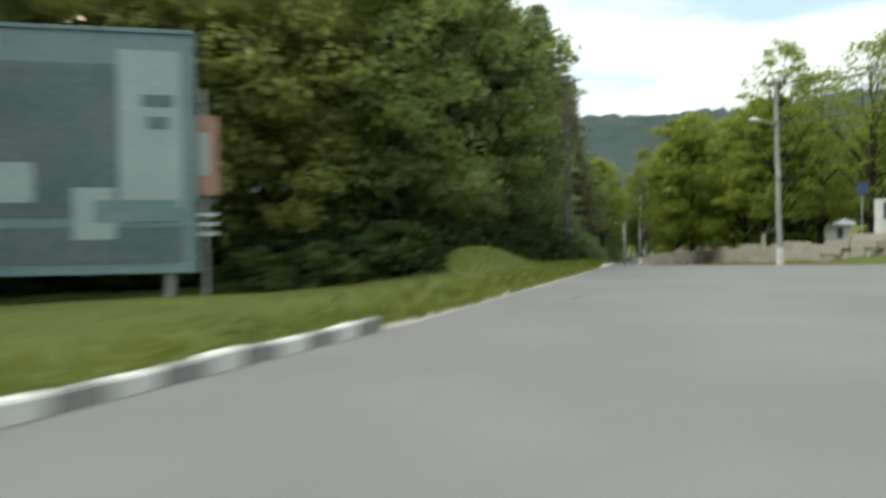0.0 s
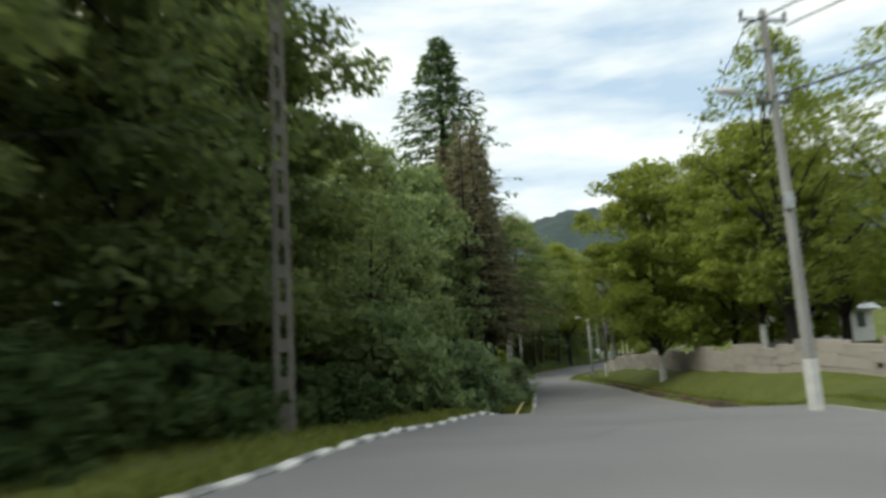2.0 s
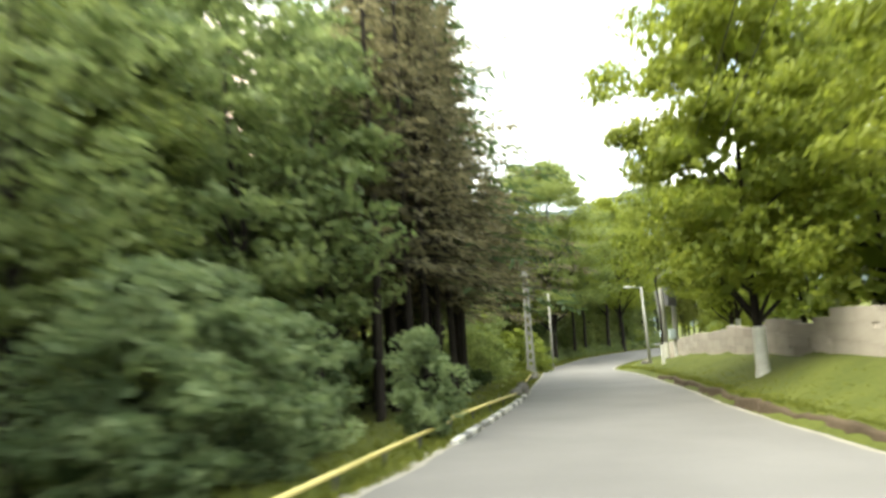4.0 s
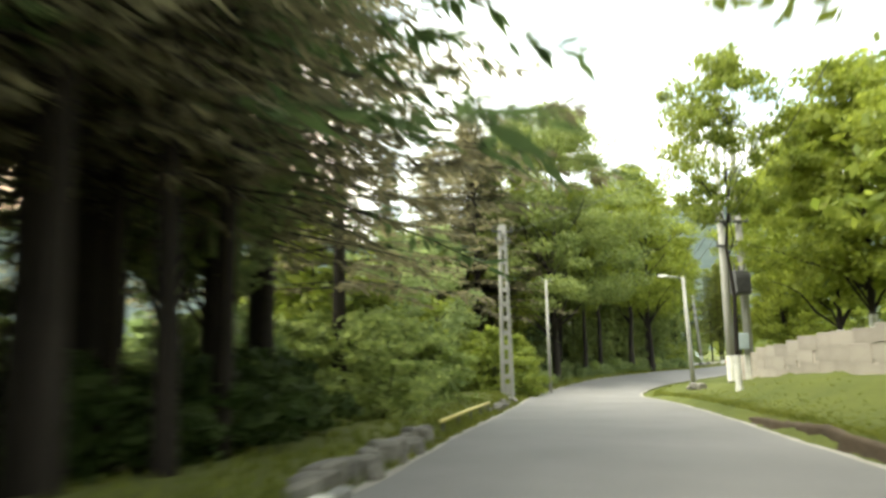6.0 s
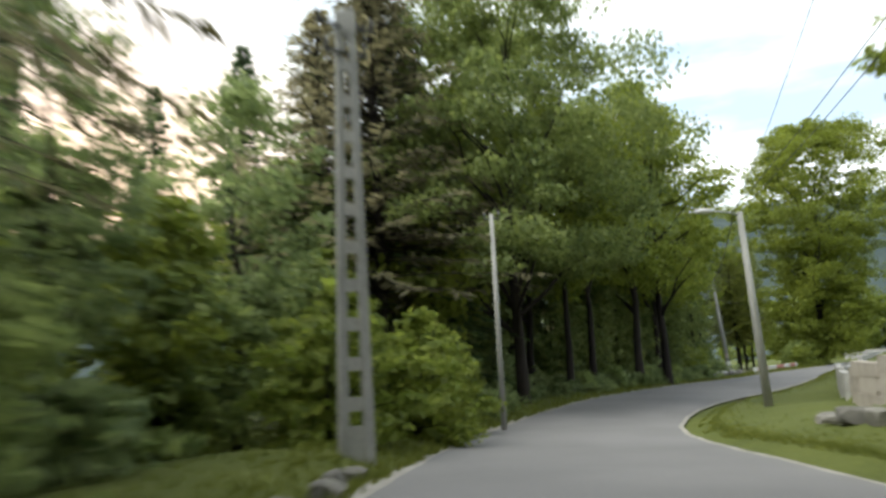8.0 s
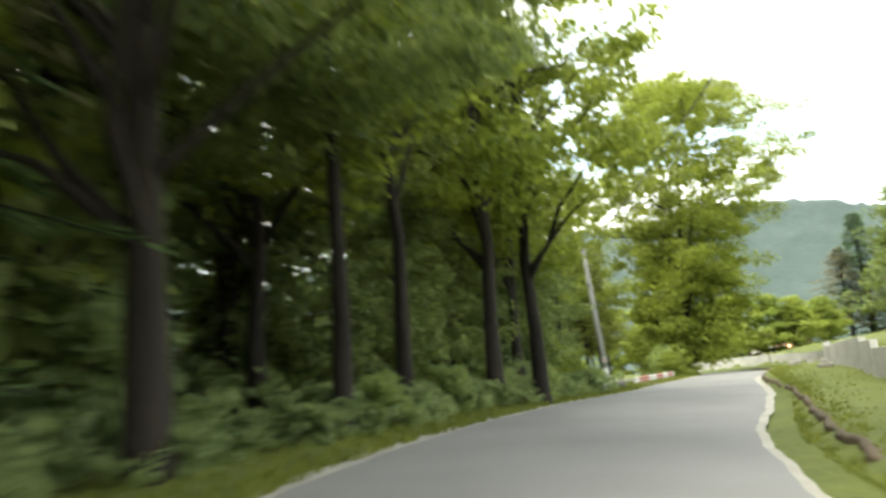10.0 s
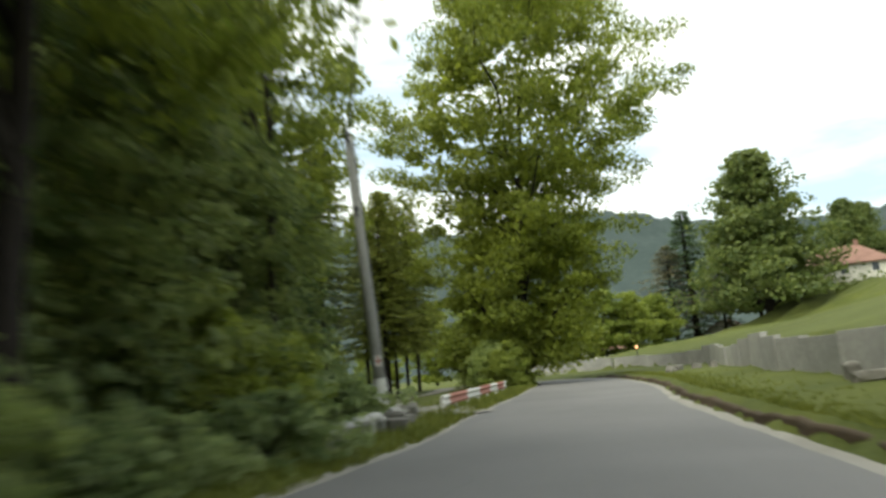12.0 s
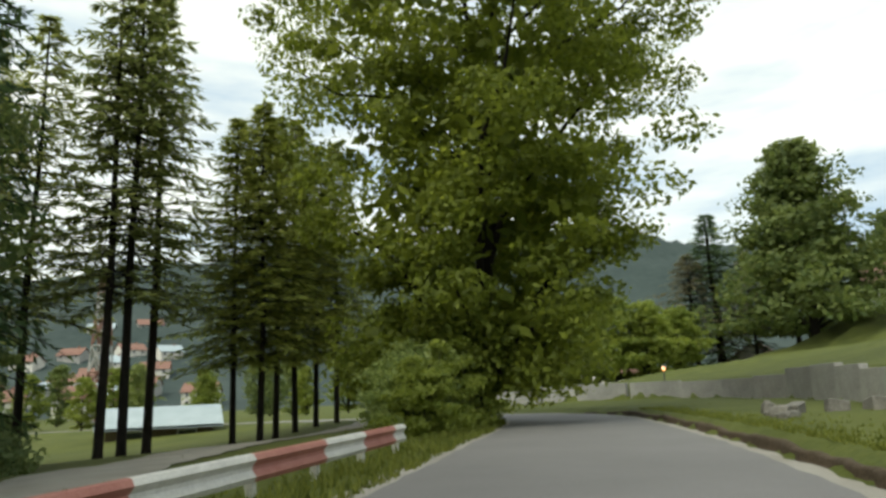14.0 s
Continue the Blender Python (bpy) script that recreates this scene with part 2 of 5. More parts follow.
LINE = spline(KNOTS)
ALONG = np.r_[0, np.cumsum(np.hypot(*np.diff(LINE[:, :2], axis=0).T))]
TANGENT = np.gradient(LINE[:, :2], axis=0)
TANGENT /= np.linalg.norm(TANGENT, axis=1)[:, None]
# road edges and garden wall, as distance to the right of the line
LEFT = ([0, 30, 38, 44, 52, 58, 64, 70, 76, 80, 90, 112, 120, 126, 133, 140, 148, 153, 158, 164, 170, 178, 186, 195, 230],
        [-4.6, -4.6, -4.45, -4.15, -4.0, -4.6, -4.3, -3.6, -2.85, -2.68, -2.5, -2.8, -3.1, -3.2, -3.1, -3.15, -3.4, -3.0, -2.65, -2.65, -2.9, -3.2, -2.9, -2.8, -3.0])
RIGHT = ([0, 50, 54, 58, 61.5, 66, 75, 85, 108, 114, 119, 123, 128, 133, 138, 145, 151, 157, 165, 172, 180, 190, 230],
         [34, 30, 19, 10, 4.7, 4.4, 3.9, 3.3, 3.3, 3.0, 2.5, 2.3, 2.0, 1.92, 2.1, 2.5, 2.6, 2.05, 1.85, 1.75, 1.4, 1.3, 1.8])
GUTTER = ([0, 120, 130, 140, 147, 153, 158, 175, 230], [0.25, 0.3, 0.8, 1.0, 0.85, 0.5, 0.32, 0.25, 0.25])
WALL = ([0, 50, 54, 60, 64, 68, 76, 90, 120, 131, 140, 150, 160, 168, 175, 181, 187, 193, 199, 205, 230],
        [40, 38, 27, 15, 10.5, 7.9, 7.1, 6.7, 6.8, 7.0, 6.3, 5.7, 5.2, 5.0, 5.3, 5.9, 6.9, 8.3, 10.3, 12.6, 11.0])
BANK = ([0, 112, 122, 135, 142, 150, 160, 250], [0.0, 0.0, 0.012, 0.045, 0.05, 0.03, 0.0, 0.0])      # cross fall to the right in the bend


def s_d(x, y):
    """Distance along the line and to its right, for arrays."""
    x, y = np.atleast_1d(np.asarray(x, float)), np.atleast_1d(np.asarray(y, float))
    s, d = np.empty(x.shape), np.empty(x.shape)
    for a in range(0, x.size, 20000):
        xa, ya = x[a:a + 20000], y[a:a + 20000]
        i = ((LINE[None, :, 0] - xa[:, None])**2 + (LINE[None, :, 1] - ya[:, None])**2).argmin(1)
        vx, vy = xa - LINE[i, 0], ya - LINE[i, 1]
        s[a:a + 20000] = ALONG[i] + np.clip(vx * TANGENT[i, 0] + vy * TANGENT[i, 1], -1, 1)
        d[a:a + 20000] = vx * TANGENT[i, 1] - vy * TANGENT[i, 0]
    return s, d


def place(s, d):
    """The x, y of a spot s along the line and d to its right."""
    s = np.asarray(s, float)
    x, y = np.interp(s, ALONG, LINE[:, 0]), np.interp(s, ALONG, LINE[:, 1])
    tx, ty = np.interp(s, ALONG, TANGENT[:, 0]), np.interp(s, ALONG, TANGENT[:, 1])
    k = np.hypot(tx, ty)
    return x + ty / k * d, y - tx / k * d


def step(v, a, b):
    u = np.clip((v - a) / (b - a), 0, 1)
    return u * u * (3 - 2 * u)


def road_z(s, d=0.0):
    return np.interp(s, ALONG, LINE[:, 2]) - np.interp(s, *BANK) * np.clip(d, -9.0, 9.0)


def wobble(x, y, size):
    return np.sin(x / size * 1.3 + 0.7 * np.sin(y / size)) * 0.5 + np.sin(y / size * 1.7 + 1.1 * np.sin(x / size * 0.8)) * 0.5


def height_sd(s, d, x, y, sheet=False):
    z = road_z(s, d)
    lo, hi = np.interp(s, *LEFT), np.interp(s, *RIGHT)
    wall = np.interp(s, *WALL)
    left, right = lo - d, d - hi
    inside = (left < 0) & (right < 0)
    # left: a narrow verge, then the wood falls away; in the last third the ground drops to the valley
    fall = np.interp(s, [0, 70, 95, 125, 150, 175, 230], [0.02, 0.05, 0.10, 0.06, 0.04, 0.06, 0.085])
    zl = 0.10 * step(left, 0.1, 0.9) - fall * np.maximum(left - 2.5, 0) + 0.07 * wobble(x, y, 2.3) * step(left, 0.6, 2.5)
    zl = np.maximum(zl, -np.interp(s, [0, 120, 170], [1.5, 3.0, 7.5]))
    # right: an earth bank with grass up to the wall, higher ground behind it
    rise = np.interp(s, [0, 58, 64, 72, 110, 122, 134, 150, 200, 216], [0.5, 0.5, 0.7, 1.2, 1.1, 0.75, 0.42, 0.40, 0.38, 0.1])
    lip = np.interp(s, [0, 62, 70, 110, 120, 130, 150, 190, 210], [0.1, 0.15, 0.28, 0.26, 0.18, 0.2, 0.25, 0.25, 0.1])
    gutter = np.interp(s, *GUTTER)
    zr = lip * step(right, gutter, gutter + 0.28) + (rise - lip) * step(right, gutter + 0.2, np.maximum(wall - hi, 2.0))
    back = np.maximum(d - wall - 0.15, 0)
    zr = zr + np.interp(s, [0, 60, 120, 130, 140, 203, 216], [0.9, 0.9, 0.8, 0.7, 0.9, 0.8, 0.0]) * step(back, 0, 0.2)
    zr = zr + np.interp(s, [0, 120, 140, 165, 190, 203, 216, 260], [0.03, 0.03, 0.07, 0.125, 0.12, 0.055, -0.02, -0.02]) * np.minimum(back, 75)
    zr = zr + np.interp(s, [0, 150, 190, 201, 206], [0, 0, 1.0, 4.0, 0.5]) * step(back, 38, 60)
    zr = zr + np.interp(s, [0, 148, 165, 192, 206], [0, 0, 1.15, 1.15, 0]) * step(back, 0, 15)
    zr = zr + 0.05 * wobble(x, y, 1.9) * step(right, 1.0, 2.5)
    z = z + np.where(left > 0, zl, 0) + np.where(right > 0, zr, 0)
    z = z + 0.66 * np.exp(-(((x - 0.8)**2 + (y - 20.5)**2) / 2.05)**1.3) * (left > -0.1)     # grassed heap
    z = z + 0.22 * np.exp(-((s - 115) / 7)**2) * step(left, 0.4, 1.4) * (1 - step(left, 4.0, 9.0))     # raised verge at the tumbled wall
    z = z - 0.20 * np.exp(-((s - 170) / 9)**2) * step(left, 0.5, 1.6) * (1 - step(left, 4.0, 9.0))     # the verge dips at the guard rail
    if sheet:
        z = z - 0.09 * (1 - step(np.maximum(left, right), 0.05, 0.5))
    return z


def ground_z(x, y):
    s, d = s_d(x, y)
    return float(height_sd(s, d, np.atleast_1d(float(x)), np.atleast_1d(float(y)))[0])


def axis(lo, hi, a, b, fine):
    mid = np.arange(a, b + fine / 2, fine)
    grow = fine * 1.22 ** np.arange(1, 40)
    up = b + np.cumsum(grow)
    down = a - np.cumsum(grow)
    return np.concatenate([down[down > lo][::-1], mid, up[up < hi]])


def build_ground():
    xs, ys = axis(-420, 520, -16, 74, 0.55), axis(-300, 620, -6, 178, 0.55)
    gx, gy = np.meshgrid(xs, ys)
    x, y = gx.ravel(), gy.ravel()
    s, d = s_d(x, y)
    z = height_sd(s, d, x, y, True)
    nx, ny = len(xs), len(ys)
    i = np.arange(nx * ny).reshape(ny, nx)
    f = np.stack([i[:-1, :-1], i[:-1, 1:], i[1:, 1:], i[1:, :-1]], -1).reshape(-1, 4)
    tagged(mesh_of("ground", np.stack([x, y, z], 1), f, GRASS, smooth=True),
           "mown and rough green grass ground beside the road", "ground", kind="structure")


def strip(name, mat, s0, s1, inner, outer, rise0, rise1, cols=6, step_s=0.5, label="", category="", jag=0.0):
    """A sheet along the road between two offsets (functions of s)."""
    ss = np.arange(s0, s1 + step_s / 2, step_s)
    rows = []
    for k in range(cols + 1):
        u = k / cols
        d = inner(ss) * (1 - u) + outer(ss) * u
        if jag and k in (0, cols):
            d = d + jag * (np.sin(ss * 2.1) * 0.4 + np.sin(ss * 5.3 + 1) * 0.35 + np.sin(ss * 0.6 + 2) * 0.6)
        x, y = place(ss, d)
        rows.append(np.stack([x, y, road_z(ss, d) + rise0 * (1 - u) + rise1 * u], 1))
    v = np.stack(rows, 1).reshape(-1, 3)
    n = cols + 1
    i = np.arange(len(ss) * n).reshape(len(ss), n)
    f = np.stack([i[:-1, :-1], i[:-1, 1:], i[1:, 1:], i[1:, :-1]], -1).reshape(-1, 4)
    return tagged(mesh_of(name, v, f, mat, smooth=True), label, category, kind="structure")


build_ground()
strip("road", ASPHALT, 1, 252, lambda s: np.interp(s, *LEFT), lambda s: np.interp(s, *RIGHT), 0.0, 0.0, 30, 0.6,
      "worn light grey asphalt road surface", "road", jag=0.05)
strip("road_shoulder", GRAVEL, 1, 252, lambda s: np.interp(s, *LEFT) - 0.35, lambda s: np.interp(s, *LEFT) + 0.15, 0.0, -0.006, 3, 0.5,
      "pale gravel strip along the road", "shoulder", jag=0.05)
strip("road_shoulder", GRAVEL, 61, 252, lambda s: np.interp(s, *RIGHT) - 0.15,
      lambda s: np.interp(s, *RIGHT) + np.interp(s, [0, 120, 135, 150, 165, 230], [0.15, 0.15, 0.12, 0.22, 0.35, 0.35]), -0.006, 0.0, 3, 0.5,
      "pale gravel strip along the road", "shoulder", jag=0.05)


# ---- far wooded hills ----
RIDGE = ([-180, -110, -60, -48, -41, -37, -33, -25, -18, -11, -5, 5, 20, 40, 90, 180], [60, 80, 92, 103, 113, 122, 130, 130, 126, 119, 106, 100, 108, 126, 60, 60])


def build_hills():
    az = np.radians(np.arange(-180, 180.01, 0.4))
    rr = np.linspace(0, 1, 46)
    top = np.interp(np.degrees(az), *RIDGE)
    a, r = np.meshgrid(az, rr)
    dist = 260 + 560 * r
    x, y = 20 - np.sin(a) * dist, 90 + np.cos(a) * dist
    shape = step(r, 0.0, 0.72) * (1 - 0.2 * step(r, 0.75, 1.0))
    tops = np.broadcast_to(top, a.shape) + 9 * wobble(x, y, 60) + 5 * wobble(x, y, 23)
    z = -6 + tops * shape + nrng.uniform(-2.2, 2.2, a.shape) * shape
    n0, n1 = a.shape
    i = np.arange(n0 * n1).reshape(n0, n1)
    f = np.stack([i[:-1, :-1], i[:-1, 1:], i[1:, 1:], i[1:, :-1]], -1).reshape(-1, 4)
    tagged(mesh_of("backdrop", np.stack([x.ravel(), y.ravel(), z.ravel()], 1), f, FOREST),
           "far hills covered with dark forest, bluish haze put into its colour", "hill", kind="structure")


build_hills()


# ---- trees ----
def leaves(centres, radii, count, size, flat=0.5, up=0.5, seed=1, droop=0.0):
    """Pointed leaf blades scattered round clump centres: vertices and faces."""
    r = np.random.default_rng(seed)
    k = r.integers(0, len(centres), count)
    off = r.normal(size=(count, 3))
    off /= np.linalg.norm(off, axis=1)[:, None]
    off *= (r.uniform(0.15, 1.0, count)**0.55)[:, None]
    off[:, 2] *= flat
    p = centres[k] + off * radii[k][:, None]
    n = r.normal(size=(count, 3)) * 0.8 + off * 1.25
    n[:, 2] += up
    n /= np.linalg.norm(n, axis=1)[:, None]
    t = np.cross(n, r.normal(size=(count, 3)))
    t /= np.linalg.norm(t, axis=1)[:, None]
    t[:, 2] -= droop
    b = np.cross(n, t)
    ln = (size * r.uniform(0.6, 1.35, count))[:, None]
    v = np.stack([p - t * ln, p + b * ln * 0.52 - t * ln * 0.1, p + t * ln, p - b * ln * 0.52 - t * ln * 0.1], 1)
    return v.reshape(-1, 3), np.arange(count * 4).reshape(-1, 4)


def crown_clumps(height, base, radius, count, seed, shape="round", lean=0.0):
    """Clump centres in the outer shell of a crown, with an uneven outline."""
    r = np.random.default_rng(seed)
    u = r.uniform(0, 1, count)
    a = r.uniform(0, math.tau, count)
    if shape == "round":
        prof = np.sin(np.pi * np.clip(0.12 + 0.84 * u, 0, 1))**0.65
    elif shape == "cone":
        prof = (1 - u)**0.8 * 0.95 + 0.05
    elif shape == "vase":
        prof = np.interp(u, [0, 0.16, 0.32, 0.44, 0.54, 0.72, 0.9, 1], [0.34, 0.48, 0.58, 0.62, 0.9, 1.0, 0.75, 0.35])
    else:
        prof = np.sin(np.pi * np.clip(0.25 + 0.72 * u, 0, 1))**0.5
    lump = 0.82 + 0.22 * np.sin(3 * a + 5 * u + seed) + 0.14 * np.sin(7 * a - 9 * u)
    rad = radius * prof * lump * r.uniform(0.42, 1.0, count)**0.6
    z = base + (height - base) * u
    return np.stack([np.cos(a) * rad + lean * u, np.sin(a) * rad, z], 1)


def limb_path(a, b, sag, seed):
    r = random.Random(seed)
    a, b = Vector(a), Vector(b)
    out = []
    for i in range(5):
        u = i / 4
        p = a.lerp(b, u)
        p.z += sag * math.sin(math.pi * u)
        if 0 < i < 4:
            p += Vector((r.uniform(-1, 1), r.uniform(-1, 1), r.uniform(-1, 1))) * 0.05 * (b - a).length
        out.append(p)
    return out


def broadleaf(name, height, base, radius, mat, n_leaf=9000, size=0.15, seed=1, trunk_r=0.16, shape="round", clumps=90, clump_r=0.75,
              limed=False, label="", limbs=14, lean=0.0, category="tree", trunk_top=0.8, stems=1, inner=True):
    tree = new(name)
    tagged(tree, label, category)
    r = random.Random(seed)
    c = crown_clumps(height - 0.4, base, radius, clumps, seed, shape, lean)
    bm = bmesh.new()
    for st in range(stems):
        ox, oy = (0, 0) if stems == 1 else (math.cos(st * 2.4) * trunk_r * 1.5, math.sin(st * 2.4) * trunk_r * 1.5)
        spread = 0 if stems == 1 else radius * 0.3
        tip = Vector((ox + lean * trunk_top + math.cos(st * 2.4) * spread, oy + math.sin(st * 2.4) * spread, height * trunk_top))
        pts = [Vector((ox, oy, -0.3)), Vector((ox, oy, 0.25))]
        for i in range(1, 7):
            p = Vector((ox, oy, 0)).lerp(tip, i / 6)
            p += Vector((r.uniform(-1, 1), r.uniform(-1, 1), 0)) * 0.012 * height * min(i, 3) / 3
            pts.append(p)
        rad = [trunk_r * 1.5, trunk_r * 1.12] + [trunk_r * (1 - 0.86 * i / 6) for i in range(1, 7)]
        tube(bm, pts, rad, 9)
        for i in range(limbs // stems):
            k = c[r.randrange(len(c))]
            zz = min(max(k[2] - r.uniform(0.15, 0.35) * (height - base) - 0.2, base * 0.55), height * trunk_top * 0.96)
            u = zz / (height * trunk_top) * 6 + 1
            j = min(int(u), 6)
            at = pts[j].lerp(pts[j + 1], u - j) if j + 1 < len(pts) else pts[j]
            rr = trunk_r * max(0.14, 0.5 * (1 - zz / height))
            tube(bm, limb_path(at, Vector(k), 0.06 * radius, seed * 31 + i), [rr, rr * 0.8, rr * 0.6, rr * 0.4, rr * 0.18], 6, False)
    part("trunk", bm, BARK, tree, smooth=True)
    if limed:
        bm = bmesh.new()
        tube(bm, [(0, 0, -0.05), (0, 0, 0.3), (0.0, 0, 1.25)], [trunk_r * 1.38 + 0.012, trunk_r * 1.16 + 0.012, trunk_r * 1.08 + 0.012], 12, False)
        part("limewash_band", bm, LIME, tree, "white lime wash round the foot of the trunk", True)
    cr = clump_r * np.random.default_rng(seed + 5).uniform(0.55, 1.35, len(c))
    v, f = leaves(c, cr, n_leaf, size, seed=seed)
    if not inner:
        mesh_of("crown", v, f, mat, tree)
        return tree
    ci = c * np.array([0.55, 0.55, 1.0])
    vi, fi = leaves(ci, cr * 1.1, n_leaf // 9, size * 2.3, seed=seed + 2)
    v, f = np.concatenate([v, vi]), np.concatenate([f, fi + len(v)])
    mesh_of("crown", v, f, mat, tree)
    return tree


def spruce(name, height, base, radius, mat, seed=1, whorls=26, trunk_r=0.18, label="", per=8, sprays=16, spray=0.34, droop=0.35, bare=0.0, category="conifer"):
    """A conifer: a straight stem and whorls of drooping boughs set with needle sprays."""
    tree = new(name)
    tagged(tree, label, category)
    r = np.random.default_rng(seed)
    bm = bmesh.new()
    pts = [(0, 0, -0.3), (0, 0, 0.3), (0.02 * height * 0.2, 0, height * 0.35), (0, 0.01 * height * 0.3, height * 0.7), (0, 0, height)]
    tube(bm, pts, [trunk_r * 1.4, trunk_r * 1.1, trunk_r * 0.85, trunk_r * 0.5, 0.02], 9)
    vs = []
    for w in range(whorls):
        u = w / (whorls - 1)
        z = base + (height - base - 0.15) * u**0.92
        rad = radius * ((1 - u)**0.85 * 0.96 + 0.035) * r.uniform(0.8, 1.12)
        for k in range(per):
            if r.uniform() < 0.08 + bare:
                continue
            a = (k + r.uniform(-0.4, 0.4)) * math.tau / per + w * 0.9
            ln = rad * r.uniform(0.7, 1.15)
            dz = -droop * ln * r.uniform(0.5, 1.3) * (1 - 0.75 * u) + 0.25 * ln * u
            zz = z + r.uniform(-0.15, 0.15)
            d = np.array([math.cos(a), math.sin(a), 0.0])
            if ln > 0.6:
                q = [d * ln * f + np.array([0, 0, zz + dz * f**1.5]) for f in (0.0, 0.4, 0.75, 1.0)]
                tube(bm, q, [0.035, 0.025, 0.016, 0.006], 3, False)
            m = max(4, int(sprays * (0.35 + 0.65 * ln / radius)))
            f = r.uniform(0.12, 1.0, m)**0.8
            side = r.choice([-1.0, 1.0], m)
            p = d[None] * (ln * f)[:, None]
            p[:, 2] += zz + dz * f**1.5 + r.uniform(-0.06, 0.06, m)
            cross = np.array([-d[1], d[0], 0.0])
            t = d[None] * r.uniform(0.2, 0.9, m)[:, None] + cross[None] * (side * r.uniform(0.3, 1.0, m))[:, None]
            t[:, 2] = r.uniform(-0.75, 0.1, m)
            t /= np.linalg.norm(t, axis=1)[:, None]
            nn = r.normal(size=(m, 3)) * 0.5 + np.array([0, 0, 1.0])
            b = np.cross(t, nn)
            b /= np.linalg.norm(b, axis=1)[:, None]
            sz = (spray * r.uniform(0.6, 1.35, m))[:, None]
            vs.append(np.stack([p, p + t * sz * 0.55 + b * sz * 0.15, p + t * sz * 1.35, p + t * sz * 0.55 - b * sz * 0.15], 1).reshape(-1, 3))
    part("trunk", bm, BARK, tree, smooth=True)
    v = np.concatenate(vs)
    mesh_of("crown", v, np.arange(len(v)).reshape(-1, 4), mat, tree)
    return tree


def plant(tree, x, y, turn=0.0, scale=1.0, sink=0.05, tilt=0.0, wide=1.0):
    tree.matrix_basis = pose(x, y, ground_z(x, y) - sink, tilt, 0, turn)
    tree.scale = (scale * wide, scale * wide, scale)
    return tree


def again(tree, x, y, turn=0.0, scale=1.0, sink=0.05, tilt=0.0, wide=1.0):
    ob = copy_thing(tree, pose(x, y, ground_z(x, y) - sink, tilt, 0, turn))
    ob.scale = (scale * wide, scale * wide, scale)
    return ob


# ---- planting ----
TALL = broadleaf("broadleaf_tree", 14.0, 1.5, 4.3, LEAF, 17000, 0.125, 3, 0.20, clumps=95, clump_r=1.05, label="tall dense dark green broadleaf tree at the edge of the wood")
TALL2 = broadleaf("broadleaf_tree", 12.0, 1.1, 3.8, LEAF, 15000, 0.12, 14, 0.17, clumps=85, clump_r=1.0, label="dense mid green broadleaf tree at the edge of the wood")
OLIVE = broadleaf("broadleaf_tree", 13.0, 1.0, 4.4, LEAF_OLIVE, 15000, 0.13, 17, 0.19, clumps=90, clump_r=1.1, label="full olive green broadleaf tree at the edge of the wood")
SHRUB = broadleaf("shrub", 2.6, 0.1, 1.5, LEAF_PALE, 1650, 0.105, 21, 0.035, "dome", 45, 0.42, label="dense green leafy shrub in the undergrowth", limbs=6, category="shrub", stems=3)
SHRUB2 = broadleaf("shrub", 1.5, 0.05, 1.25, LEAF_PALE, 1350, 0.095, 23, 0.025, "dome", 36, 0.36, label="low grey-green shrub in the undergrowth", limbs=6, category="shrub", stems=3)
SHRUB3 = broadleaf("shrub", 3.0, 0.1, 1.4, LEAF_LIGHT, 4200, 0.075, 25, 0.035, "dome", 45, 0.42, label="light green leafy shrub beside the road", limbs=9, category="shrub", stems=3)
SHRUB4 = broadleaf("shrub", 2.7, 0.1, 1.55, LEAF_FRESH, 3200, 0.085, 27, 0.035, "dome", 50, 0.45, label="dense light green leafy shrub on the slope", limbs=6, category="shrub", stems=3)
FOREST_SPRUCE = spruce("spruce", 16.0, 1.6, 2.9, NEEDLE, 31, 30, 0.20, "dark green spruce with drooping boughs in the wood", 10, 37, 0.27)
BROWN_SPRUCE = spruce("spruce", 16.0, 4.2, 3.9, NEEDLE_BROWN, 33, 30, 0.155, "brownish spruce with a bare lower trunk", 9, 38, 0.26, droop=0.22)
THIN_SPRUCE = spruce("spruce", 16.0, 4.6, 3.0, NEEDLE_BROWN, 34, 19, 0.135, "thin brownish spruce with a bare lower trunk", 7, 26, 0.30, droop=0.22, bare=0.25)
STEM_SPRUCE = spruce("spruce", 20.0, 6.2, 2.9, LARCH, 35, 24, 0.125, "tall spruce with a long bare trunk", 8, 40, 0.30, bare=0.20)
STEM_LARCH = spruce("larch", 20.0, 5.0, 3.1, LEAF_LARCH, 36, 30, 0.125, "green larch with a full crown over a bare dark trunk", 10, 44, 0.30, droop=0.3, category="larch")
OPEN_TREE = broadleaf("broadleaf_tree", 15.0, 4.4, 4.2, LEAF_YELLOW, 11500, 0.125, 41, 0.21, inner=False, clumps=130, clump_r=0.9, limbs=26, label="tall roadside tree with a dark trunk and light green leaves")

FAR = broadleaf("broadleaf_tree", 14.0, 1.0, 4.3, LEAF, 3400, 0.285, 5, 0.20, clumps=130, clump_r=1.0, label="dark green broadleaf tree deep in the wood")
FAR2 = broadleaf("broadleaf_tree", 12.0, 0.8, 4.2, LEAF_LIGHT, 3400, 0.275, 15, 0.17, clumps=110, clump_r=1.0, label="mid green broadleaf tree farther back")
plant(FAR, *place(44, -17), 20)
plant(FAR2, 31.0, 62.0, 30, 0.9)
plant(TALL, *place(50, -9.9), 20)
plant(OLIVE, *place(39.6, -15.0), 20, 0.95)
plant(TALL2, *place(56.5, -9.7), 20)
plant(SHRUB, 6.5, 51, 0)
plant(SHRUB2, 11.5, 86.5, 0, 1.2)
